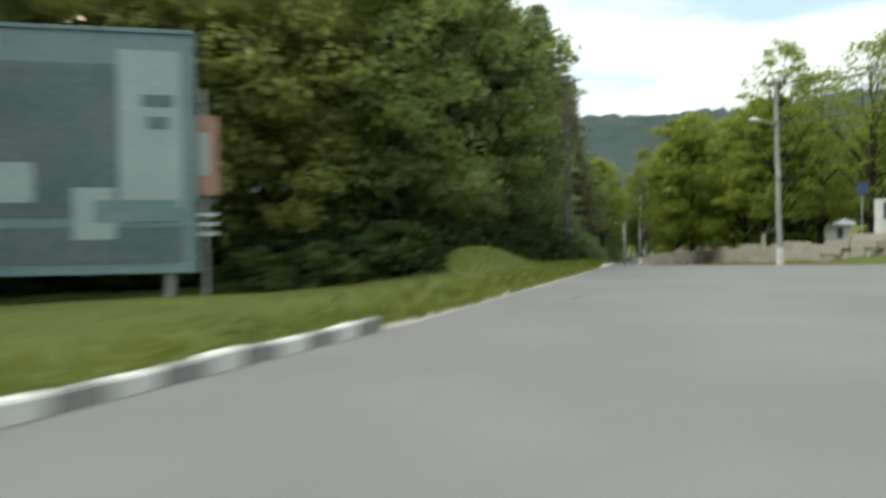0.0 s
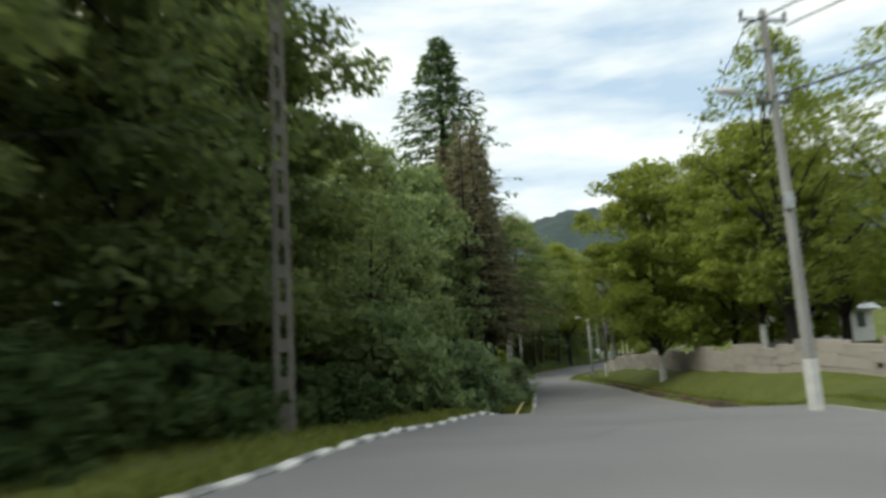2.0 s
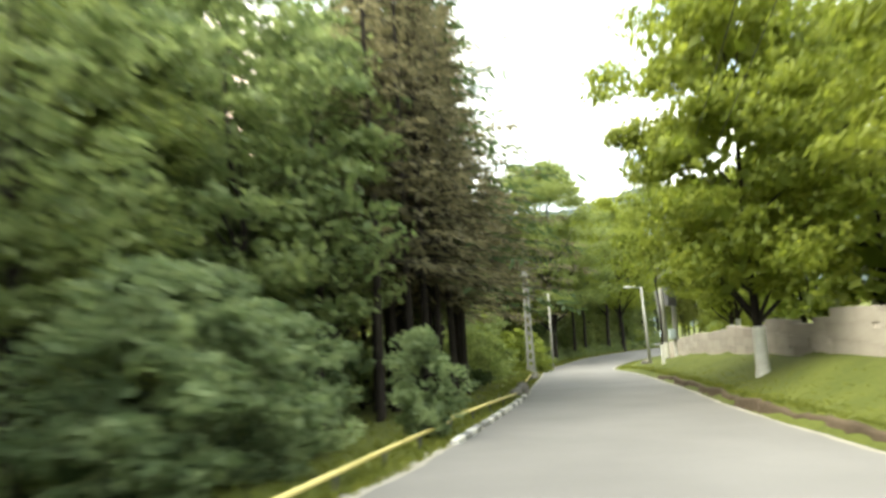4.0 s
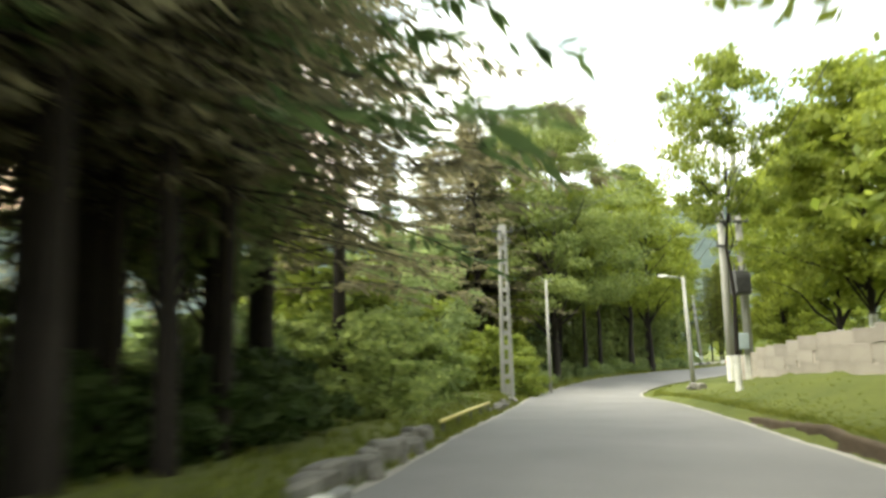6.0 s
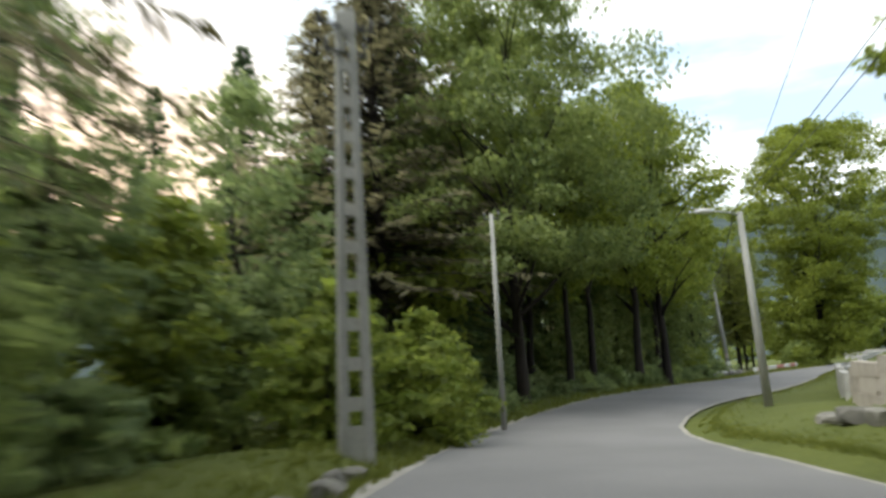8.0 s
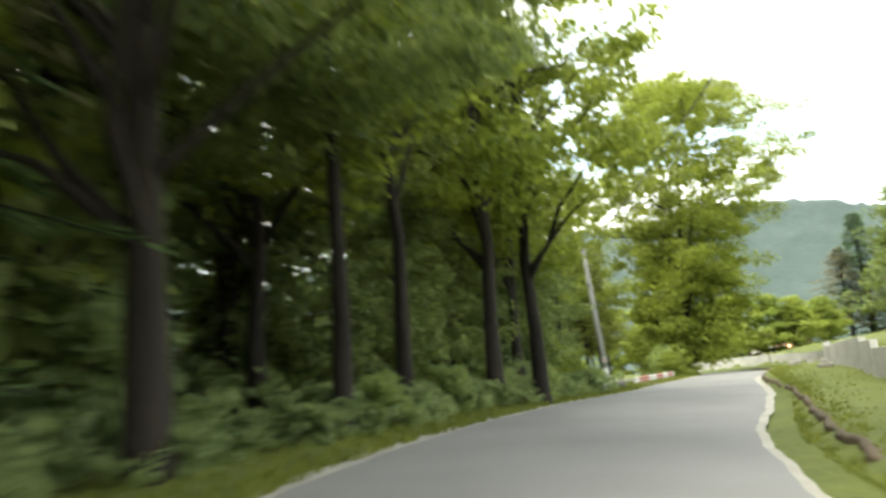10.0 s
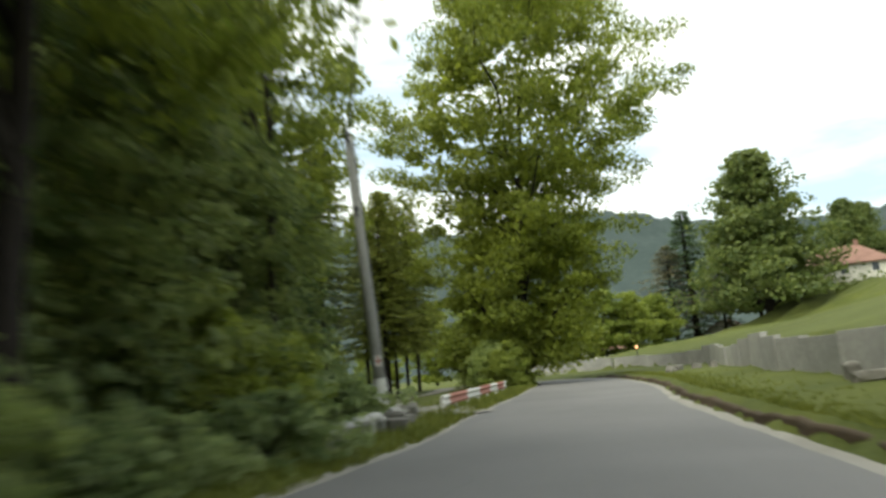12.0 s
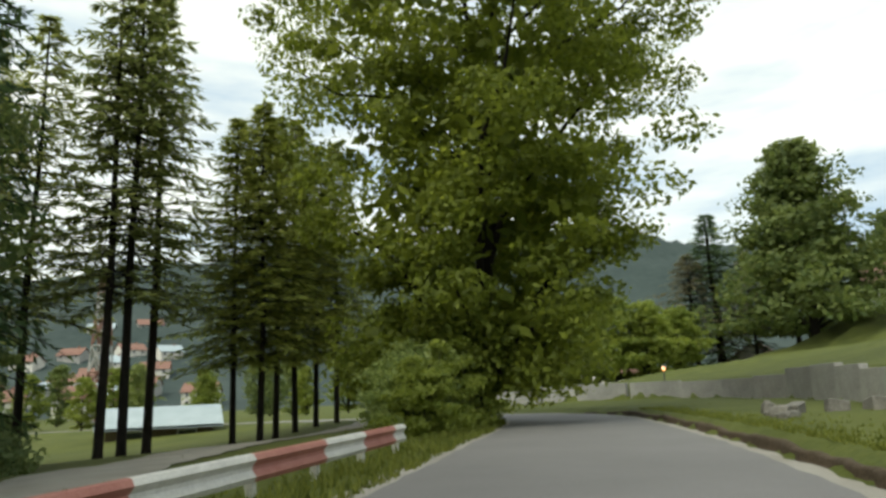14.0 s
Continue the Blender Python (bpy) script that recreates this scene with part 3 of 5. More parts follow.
plant(SHRUB3, 14.0, 91.2, 0, 1.15)
plant(SHRUB4, 12.0, 75.6, 0, 0.85)
plant(FOREST_SPRUCE, *place(70, -13), 0)
plant(BROWN_SPRUCE, 11.2, 67.6, 0)
plant(STEM_LARCH, 42.65, 157.95, 0, 0.68, wide=1.4)
plant(STEM_SPRUCE, 37.35, 154.85, 0, 0.85, wide=1.3)
plant(OPEN_TREE, 26.8, 120.6, 0, 1.2)

r1 = random.Random(5)
# wood along the first stretch
for s, d, kind, sc in ((20, -20, 2, 1.0), (26, -21.5, 2, 1.0), (33, -20.5, 2, 1.0), (43, -13.2, 2, 0.95), (45.5, -10.4, 1, 0.95), (53.5, -12.6, 0, 1.15),
                       (52, -17, 0, 1.2), (61, -10.8, 0, 1.1), (64.5, -11.0, 1, 1.04), (60, -17, 0, 1.15), (36, -19, 0, 1.2),
                       (68.5, -12.4, 1, 0.72), (73, -12.4, 0, 0.65), (76, -9, 1, 0.7), (28, -22, 0, 1.3), (40, -26, 0, 1.1), (34, -27, 1, 1.2), (46, -24, 0, 1.1), (24, -26, 1, 1.2), (70, -20, 0, 1.1), (80, -13, 0, 1.0), (77, -18, 0, 1.1),
                       (84, -18, 1, 1.1), (93, -20, 0, 0.9)):
    again(((TALL, TALL2, OLIVE), (FAR, FAR2, OLIVE))[d < -12.9][kind], *place(s, d), r1.uniform(0, 360), sc * r1.uniform(0.94, 1.06))
for s, d, kind, sc in ((65, -7.0, 0, 1.3), (67.5, -6.4, 0, 1.2), (24, -13, 1, 1.3)):
    again((SHRUB, SHRUB2)[kind], *place(s, d), r1.uniform(0, 360), sc * r1.uniform(0.9, 1.1))
big_spruce = spruce("spruce", 26.3, 5.5, 5.6, NEEDLE, 37, 38, 0.30, "very tall dark spruce standing above the wood", 11, 50, 0.36)
plant(big_spruce, 8.9, 67.4, wide=1.4)

# right side of the first stretch
garden_tree = broadleaf("broadleaf_tree", 11.0, 2.3, 4.2, LEAF_YELLOW, 26000, 0.10, 45, 0.13, clumps=140, clump_r=0.85, limed=True, label="round green tree with a lime-washed trunk on the verge")
plant(garden_tree, 21.1, 60.0, 0, 1.22)
again(garden_tree, 23.4, 51.5, 130, 1.05)
sparse_tree = broadleaf("broadleaf_tree", 14.5, 2.2, 3.4, LEAF_LIGHT, 9500, 0.10, 47, 0.2, inner=False, clumps=420, clump_r=0.62, limbs=44, label="tall thin tree with sparse light leaves behind the wall")
plant(sparse_tree, 23.0, 48.0)
for x, y, tr, sc in ((29, 47.5, 30, 1.0), (32.5, 46, 200, 1.05), (36, 52, 90, 1.1), (30, 56, 150, 1.0)):
    again(sparse_tree, x, y, tr, sc, wide=1.25)
for x, y, tr, sc in ((38, 60, 200, 1.0), (28.5, 67, 10, 1.1), (29, 76, 70, 1.0), (34, 72, 170, 1.0), (33, 65, 250, 1.1)):
    again(FAR2, x, y, tr, sc)
for x, y, tr, sc in ((28.2, 84.0, 40, 1.0), (29.8, 90.5, 160, 1.05)):
    again(garden_tree, x, y, tr, sc)
bank_tree = broadleaf("broadleaf_tree", 12.5, 6.0, 3.2, LEAF_LIGHT, 11500, 0.11, 49, 0.125, inner=False, clumps=110, clump_r=0.75, limed=True, limbs=20, label="slim tree with a lime-washed trunk on the grass bank")
plant(bank_tree, 23.0, 82.6, 200, wide=0.75)

# second stretch, left
for x, y, sc in ((9.7, 70.4, 1.0), (8.6, 65.5, 1.05), (10.4, 64.4, 1.0), (6.6, 70, 1.1), (8.8, 61.5, 1.0), (5, 75, 1.0)):
    again(BROWN_SPRUCE, x, y, r1.uniform(0, 360), sc)
overhang = spruce("pine", 21.0, 5.5, 8.6, NEEDLE_BROWN, 39, 24, 0.30, "large spreading conifer with boughs reaching over the road", 9, 90, 0.34, droop=0.12, bare=0.06)
plant(overhang, 9.7, 73.0)
again(overhang, 9.2, 81.8, 75, 0.85, tilt=0)
for x, y, k, sc in ((6.8, 55.5, 0, 0.9), (7.5, 59, 1, 1.2), (11.4, 79.5, 2, 1.25), (12.4, 83.0, 2, 1.05), (10.2, 82, 2, 1.5),
                    (9.5, 87, 2, 1.5), (8, 79, 2, 1.4), (8.5, 83, 2, 1.6), (10.8, 91, 2, 1.5), (8.8, 95, 2, 1.6)):
    again((SHRUB, SHRUB2, SHRUB4)[k], x, y, r1.uniform(0, 360), sc)
for x, y, sc in ((15.2, 94.6, 1.15), (13.4, 93.5, 1.15), (15.2, 97.6, 1.1), (15.7, 100.4, 0.8)):
    again(SHRUB3, x, y, r1.uniform(0, 360), sc)
bend_tree = broadleaf("broadleaf_tree", 17.0, 4.3, 5.4, LEAF, 47000, 0.10, 51, 0.21, "dome", 200, 1.05, inner=False, limbs=24, label="large dense broadleaf tree in the bend of the road")
plant(bend_tree, 18.0, 107.2, 0, 1.16, wide=1.1)
again(BROWN_SPRUCE, 12.8, 103.5, 40, 1.15, wide=1.4)
again(BROWN_SPRUCE, 10.2, 105.0, 140, 1.08, wide=1.3)
again(BROWN_SPRUCE, 12.2, 106.0, 200, 1.18, wide=1.3)
again(FOREST_SPRUCE, 13.6, 106.4, 80, 1.1, wide=1.3)
for x, y, sc in ((1.5, 97.5, 0.95), (-1.5, 102, 1.0), (6.5, 106, 1.05), (3.5, 104, 0.9), (8.5, 111, 1.15), (-1.5, 112, 0.9), (1, 118, 1.0)):
    again(FOREST_SPRUCE, x, y, r1.uniform(0, 360), sc)
for x, y, k, sc in ((4, 92, 1, 0.72), (0.5, 97, 1, 0.75), (7.4, 84.2, 1, 0.75), (9.3, 86.5, 1, 0.45), (10.6, 91.0, 1, 0.44), (7.2, 92, 0, 0.54), (6, 87, 1, 0.55), (12.2, 97, 0, 0.36), (14.5, 110, 0, 1.0), (14.6, 116.6, 1, 0.9)):
    again((FAR, FAR2)[k], x, y, r1.uniform(0, 360), sc)

# third stretch, left
HIGH_TREE = broadleaf("broadleaf_tree", 15.5, 6.8, 3.6, LEAF_YELLOW, 6500, 0.125, 43, 0.2, inner=False, clumps=110, clump_r=0.75, limbs=24, label="tall roadside tree with a long dark trunk and open crown")
plant(HIGH_TREE, 15.6, 110.4, 40, 1.0)
again(HIGH_TREE, 21.7, 114.0, 130, 1.0)
again(HIGH_TREE, 20.27, 111.06, 230, 0.95)
again(bend_tree, 17.6, 116.5, 140, 1.3)
again(HIGH_TREE, 31.05, 130.55, 310, 0.9, wide=0.6)
again(OPEN_TREE, 32.2, 137.8, 100, 0.95)
for x, y, tr, sc in ((24.8, 118.5, 190, 1.2), (18.6, 113.6, 250, 1.0), (27.2, 124.5, 300, 1.05), (23.4, 123, 60, 1.0), (26, 130, 10, 1.0)):
    again(OPEN_TREE, x, y, tr, sc)
for s, d, k, sc in ((131, -6.3, 1, 1.2), (135, -7.2, 1, 1.3), (139, -7.6, 1, 1.2), (143, -7.2, 1, 1.3), (146, -7.4, 0, 0.8), (149, -6.4, 1, 1.2), (152, -6.6, 0, 0.9), (154.5, -6.6, 0, 0.9),
                    (137, -10, 0, 1.1), (142, -10, 0, 1.2), (147, -10, 0, 1.2), (152, -9.5, 0, 1.2), (157, -9.0, 0, 1.0), (133, -10, 0, 1.2), (160, -12, 0, 1.0)):
    again((SHRUB, SHRUB2)[k], *place(s, d), r1.uniform(0, 360), sc)
for x, y, k, sc in ((12, 123.5, 0, 1.0), (9, 116.5, 0, 0.95), (6, 111, 1, 1.0), (8, 123, 1, 1.0)):
    again((FAR, FAR2)[k], x, y, r1.uniform(0, 360), sc)
for x, y, sc in ((28.5, 137, 1.2), (31.0, 140.0, 1.15), (30, 147, 1.1), (26.4, 133.0, 1.2)):
    again(FOREST_SPRUCE, x, y, r1.uniform(0, 360), sc)
for x, y, sc in ((38.00, 154.95, 0.84), (38.75, 157.95, 0.9), (34.85, 157.35, 0.8), (33.0, 158.5, 0.8)):
    again(STEM_SPRUCE, x, y, r1.uniform(0, 360), sc, wide=1.35)
for x, y, sc in ((43.65, 160.35, 0.64), (44.75, 161.85, 0.66), (45.95, 163.05, 0.62), (47.15, 163.95, 0.64), (41.75, 158.75, 0.6)):
    again(STEM_LARCH, x, y, r1.uniform(0, 360), sc * 1.1, wide=1.4)
LEAF_GREAT = material("deep_olive_leaf", (0.086, 0.112, 0.016), (0.205, 0.236, 0.036), 0.25, 2.0, 0.6, 0, islands=0.30, translucent=0.48)
great_tree = broadleaf("broadleaf_tree", 25.0, 1.2, 11.4, LEAF_GREAT, 90000, 0.125, 61, 0.36, shape="vase", lean=2.7, clumps=480, clump_r=1.25, limbs=34, label="very tall full green tree at the roadside beyond the guard rail")
plant(great_tree, 48.6, 151.6, 5)
for x, y, sc in ((44.6, 146.4, 0.7), (45.4, 147.4, 0.85), (46.9, 149.4, 0.95), (48.3, 151.4, 0.85)):
    again(SHRUB3, x, y, r1.uniform(0, 360), sc)
SHRUB6 = broadleaf("shrub", 2.8, 0.05, 1.6, LEAF_FRESH, 4200, 0.075, 33, 0.035, "dome", 55, 0.45, label="dense mid green bush between the guard rail and the road", limbs=7, category="shrub", stems=3)
plant(SHRUB6, 44.7, 147.9, 0, 0.8)
for x, y, sc in ((45.8, 149.4, 1.0), (47.0, 151.6, 1.1), (47.3, 153.4, 1.3), (48.6, 154.4, 1.0), (49.6, 157.4, 1.0)):
    again(SHRUB6, x, y, r1.uniform(0, 360), sc)

# third stretch, right and far
hill_tree = broadleaf("broadleaf_tree", 21.0, 1.5, 10.5, LEAF_DARK, 14000, 0.30, 65, 0.4, "cone", 330, 1.7, label="large green tree beside the house on the hill", limbs=24)
plant(hill_tree, 110.6, 188.2, 0, 1.16, wide=1.2)
again(FOREST_SPRUCE, 113.7, 206.2, 0, 1.5, wide=2.0)
again(BROWN_SPRUCE, 110.6, 207.5, 0, 1.15, wide=2.1)
again(BROWN_SPRUCE, 115.0, 201, 50, 0.9, wide=1.5)
for x, y, sc in ((150, 203, 0.85), (158, 205, 0.85), (122, 200, 0.8)):
    again(hill_tree, x, y, r1.uniform(0, 360), sc)
for x, y, sc in ((69, 187, 0.72), (73, 187, 0.75), (76.5, 186, 0.75), (79.5, 185, 0.7), (82.5, 184, 0.62), (64, 188, 0.72), (90, 188, 0.6), (94, 193, 0.65), (59.5, 190, 0.8), (87, 190, 0.6), (70, 200, 1.0), (80, 206, 0.9)):
    again(FAR2, x, y, r1.uniform(0, 360), sc, wide=1.25)

# dense growth left of the marked pole, and hedges before the village
for x, y, k, sc in ((29.5, 133.5, 0, 1.3), (31.5, 136.0, 0, 1.2), (28, 137, 0, 1.5), (33.0, 134.2, 1, 1.2), (30.5, 130.5, 0, 1.1), (32.6, 131.6, 1, 1.1), (34, 140, 0, 1.0), (31.5, 142, 0, 1.4), (29, 145, 0, 1.6),
                    (31, 150, 0, 1.7), (33.5, 147, 1, 1.3), (33, 160, 0, 1.3)):
    again((SHRUB, SHRUB2)[k], x, y, r1.uniform(0, 360), sc)
for x, y, k, sc in ((25.5, 141, 0, 1.25), (27, 147, 0, 1.3), (26.5, 155, 0, 1.0), (14, 206, 1, 0.5), (24, 212, 0, 0.45), (36, 214, 1, 0.5), (52, 212, 0, 0.5), (60, 208, 1, 0.6), (30, 222, 0, 0.5), (46, 226, 1, 0.55),
                    (18, 232, 1, 0.55), (58, 230, 0, 0.6), (38, 242, 0, 0.6)):
    again((FAR, FAR2)[k], x, y, r1.uniform(0, 360), sc)

# the wood beside the second stretch: slim dark stems, leaves above, thicket below
WOOD_TREE = broadleaf("broadleaf_tree", 13.0, 3.4, 3.0, LEAF_PALE, 5000, 0.155, 71, 0.15, inner=False, clumps=110, clump_r=0.85, limbs=22, label="slim dark-stemmed tree with grey-green leaves in the wood")
plant(WOOD_TREE, 8.2, 58.0, 0, 0.95)
again(BROWN_SPRUCE, 10.7, 60.2, 90, 1.05, wide=0.72)
plant(THIN_SPRUCE, 10.4, 58.7, 190)
for x, y, tr in ((9.7, 57.0, 20), (10.9, 62.2, 80), (11.3, 63.6, 160), (11.6, 65.2, 250), (9.6, 60.2, 300), (9.9, 66.8, 340)):
    again(THIN_SPRUCE, x, y, tr, 1.0)
for x, y, sc in ((9.8, 88.5, 0.65), (11.2, 93.5, 0.7), (16.0, 114.5, 0.9), (17.8, 120.5, 0.95), (20.6, 126.5, 1.0), (13.6, 120.5, 1.0), (7.0, 60.6, 1.1), (6.4, 64.0, 1.0), (4.6, 58.6, 1.1), (3.6, 66.5, 1.0), (7.0, 53.6, 1.0), (5.4, 50.2, 0.85), (8.4, 55.4, 0.85),
                 (6.4, 46.6, 0.75), (4.2, 54.2, 1.15), (2.0, 62.0, 1.2), (3.0, 70.5, 1.0), (5.6, 43.0, 0.72), (2.2, 47.5, 0.85)):
    again(WOOD_TREE, x, y, r1.uniform(0, 360), sc, wide=1.1)
for x, y, k, sc in ((-2, 50, 0, 0.7), (1.0, 43, 1, 0.8), (-4, 60, 1, 0.6)):
    again((FAR, FAR2)[k], x, y, r1.uniform(0, 360), sc)
for i in range(7):
    again((SHRUB, SHRUB2)[i % 2], 5.2 + r1.uniform(-1.0, 1.2) + i * 0.3, 45.5 + i * 3.6, r1.uniform(0, 360), r1.uniform(1.0, 1.5))
for i in range(9):
    again(SHRUB, 1.8 + r1.uniform(-1, 1), 46 + i * 3.2, r1.uniform(0, 360), r1.uniform(1.3, 1.8))
again(TALL2, 32.6, 147.0, 40, 0.95)
for x, y, sc in ((28.2, 133.0, 1.15), (30.0, 138.0, 1.2), (31.6, 150.0, 1.2)):
    again(FOREST_SPRUCE, x, y, r1.uniform(0, 360), sc)
for x, y, sc in ((33.4, 142.6, 1.2), (33.8, 146.2, 1.3), (32.8, 149.4, 1.4), (33.0, 152.6, 1.2)):
    again(SHRUB2, x, y, r1.uniform(0, 360), sc)

for x, y, sc in ((7.5, 76, 1.5), (6, 79, 1.6), (15.5, 113.5, 1.5), (17.5, 118, 1.6), (16.6, 109.5, 1.2), (20.5, 123.5, 1.6), (13, 117, 1.7), (18, 126, 1.8), (23, 129, 1.6), (5, 82.4, 1.7), (6.8, 85.5, 1.5), (8.2, 73.4, 1.3), (3.6, 87, 1.7), (2.5, 80, 1.8), (4.5, 73, 1.6)):
    again(SHRUB, x, y, r1.uniform(0, 360), sc)
for x, y, k, sc in ((10, 103, 0, 0.72), (13.5, 106.5, 1, 0.95), (11.8, 100.2, 1, 0.5)):
    again((FAR, FAR2)[k], x, y, r1.uniform(0, 360), sc)

for x, y, sc in ((31.0, 131.0, 1.0), (29.6, 128.6, 1.1), (31.4, 133.4, 0.95)):
    again(SHRUB3, x, y, r1.uniform(0, 360), sc)

LEAF_BLUE = material("bluish_leaf", (0.082, 0.122, 0.058), (0.185, 0.232, 0.115), 0.25, 2.0, 0.6, 0, islands=0.30, objects=0.15, translucent=0.48)
sapling = broadleaf("sapling", 2.75, 0.1, 1.3, LEAF_BLUE, 4600, 0.075, 81, 0.03, "round", 75, 0.36, label="small pale green sapling beside the yellow rail", limbs=12, category="sapling")
plant(sapling, 11.55, 51.8, 0, 0.9, wide=0.72)
for x, y, sc in ((7.6, 51.2, 1.5), (7.4, 56.2, 1.6), (9.3, 49.4, 1.05)):
    again(sapling, x, y, r1.uniform(0, 360), sc)
for x, y, sc in ((9.6, 69.2, 1.0), (8.6, 72.4, 1.0)):
    again(WOOD_TREE, x, y, r1.uniform(0, 360), sc)
again(sapling, 9.6, 47.4, 80, 1.05)
again(sapling, 9.0, 45.6, 180, 1.2)
again(FOREST_SPRUCE, 33.2, 145.6, 20, 1.2)
again(FOREST_SPRUCE, 33.5, 154.0, 70, 1.35, wide=0.7)
again(FOREST_SPRUCE, 32.9, 151.4, 170, 1.25, wide=0.8)
again(FOREST_SPRUCE, 32.0, 142.2, 100, 1.1)
for x, y, sc in ((34.6, 139.4, 0.8), (35.0, 142.4, 0.9), (34.4, 145.0, 1.0), (35.4, 147.4, 0.8), (35.2, 150.4, 0.9)):
    again(SHRUB2, x, y, r1.uniform(0, 360), sc)
# young trees between the roadside trunks of the last stretch
YOUNG = broadleaf("young_tree", 7.0, 0.7, 2.1, LEAF, 6500, 0.095, 91, 0.06, clumps=80, clump_r=0.7, limbs=16, label="young leafy tree between the roadside trunks")
plant(YOUNG, 28.4, 127.6, 0)
for x, y, sc in ((30.2, 130.6, 0.95), (29.2, 133.6, 1.1), (25.9, 126.2, 1.1), (24.2, 122.0, 1.0), (22.0, 118.2, 1.0), (19.8, 115.4, 0.9), (31.6, 134.6, 1.0), (26.6, 131.0, 1.2), (22.6, 125.6, 1.2)):
    again(YOUNG, x, y, r1.uniform(0, 360), sc)
# bushes between the roadside trunks and the asphalt
for i in range(14):
    s = 136.5 + i * 1.25
    again((SHRUB2, SHRUB6)[i % 3 == 2], *place(s, np.interp(s, *LEFT) - 1.15 - r1.uniform(0, 0.4)), r1.uniform(0, 360), r1.uniform(0.55, 0.8) * (0.65 if i % 3 == 2 else 1.0))
# hedge trees behind the shed
for x, y, k, sc in ((31, 190, 1, 0.34), (35, 184, 1, 0.30), (38.5, 187, 0, 0.32), (43, 186, 1, 0.30), (47.5, 191, 0, 0.34), (52, 193, 1, 0.36), (27, 198, 0, 0.4), (22, 200, 1, 0.4)):
    again((FAR, FAR2)[k], x, y, r1.uniform(0, 360), sc)
# low growth at the foot of the roadside trees in the last stretch
for i in range(26):
    s = 128 + i * 1.15
    again(SHRUB2, *place(s, np.interp(s, *LEFT) - 1.15 - r1.uniform(0, 1.6)), r1.uniform(0, 360), r1.uniform(0.5, 0.85))

# low growth under the first row of trees, their shade put into its leaf colour
SHADE = material("shade_painted_growth", (0.022, 0.040, 0.012), (0.060, 0.085, 0.028), 0.25, 2.0, 0.6, 0, islands=0.30, objects=0.15, translucent=0.3, spec=0.08)
SHRUB5 = broadleaf("shrub", 1.7, 0.02, 1.5, SHADE, 2600, 0.10, 29, 0.03, "dome", 46, 0.42, label="low growth by the trees, shade painted into its dark green leaves", limbs=6, category="shrub", stems=3)
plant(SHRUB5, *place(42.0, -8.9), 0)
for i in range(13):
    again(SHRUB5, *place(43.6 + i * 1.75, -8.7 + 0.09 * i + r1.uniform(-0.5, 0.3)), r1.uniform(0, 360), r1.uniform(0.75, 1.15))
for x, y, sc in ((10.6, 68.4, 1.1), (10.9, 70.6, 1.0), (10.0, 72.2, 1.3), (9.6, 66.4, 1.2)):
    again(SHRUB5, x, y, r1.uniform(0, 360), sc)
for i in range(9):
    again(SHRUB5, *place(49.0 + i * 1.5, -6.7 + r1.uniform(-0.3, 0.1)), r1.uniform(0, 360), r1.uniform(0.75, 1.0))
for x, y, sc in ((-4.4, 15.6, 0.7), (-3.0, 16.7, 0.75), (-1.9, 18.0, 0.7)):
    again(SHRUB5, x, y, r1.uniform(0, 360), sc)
# dark thicket behind the first row of trees
for i in range(9):
    again(SHRUB2, *place(43.5 + i * 2.3, -13.2 - r1.uniform(0, 1.0)), r1.uniform(0, 360), r1.uniform(1.5, 1.9))

# hedge behind the poster board, same shrubs with shade in their leaf colour
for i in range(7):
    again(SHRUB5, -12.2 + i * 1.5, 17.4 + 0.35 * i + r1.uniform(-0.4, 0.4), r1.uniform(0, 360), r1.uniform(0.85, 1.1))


# ---- poles, lamps and wires ----
def straight_pole(name, x, y, height, r0, r1, label, lime=0.0, lean=(0, 0), square=False, category="utility pole", sink=0.1):
    z = ground_z(x, y)
    p = empty(name, x, y, z, 0, label=label, category=category)
    bm = bmesh.new()
    tube(bm, [(0, 0, -sink), (lean[0] * 0.5, lean[1] * 0.5, height / 2), (lean[0], lean[1], height)], [r0, (r0 + r1) / 2, r1], 4 if square else 12)
    part("shaft", bm, POLE, p, smooth=not square)
    if lime:
        bm = bmesh.new()
        k = lime / height
        tube(bm, [(0, 0, 0.0), (lean[0] * k, lean[1] * k, lime)], [r0 * 1.04 + 0.012, (r0 + (r1 - r0) * k) * 1.04 + 0.012], 4 if square else 12, False)
        part("limewash_band", bm, LIME, p, "white lime wash on the foot of the pole")
    return p, z


def crossarm(parent, z, half, turn=0.0, x=0.0, y=0.0, pins=2, r=0.045):
    bm = bmesh.new()
    a = radians(turn)
    d = Vector((math.cos(a), math.sin(a), 0))
    c = Vector((x, y, z))
    tube(bm, [c - d * half, c + d * half], [r, r], 6)
    arm = part("crossarm", bm, IRON, parent)
    for k in range(pins):
        u = -1 + 2 * k / max(pins - 1, 1)
        q = c + d * half * u * 0.92
        bm = bmesh.new()
        tube(bm, [q + Vector((0, 0, 0.02)), q + Vector((0, 0, 0.10)), q + Vector((0, 0, 0.13)), q + Vector((0, 0, 0.22))], [0.02, 0.025, 0.06, 0.035], 8)
        part("insulator", bm, IRON, arm, "dark glazed insulator", True)
    return arm


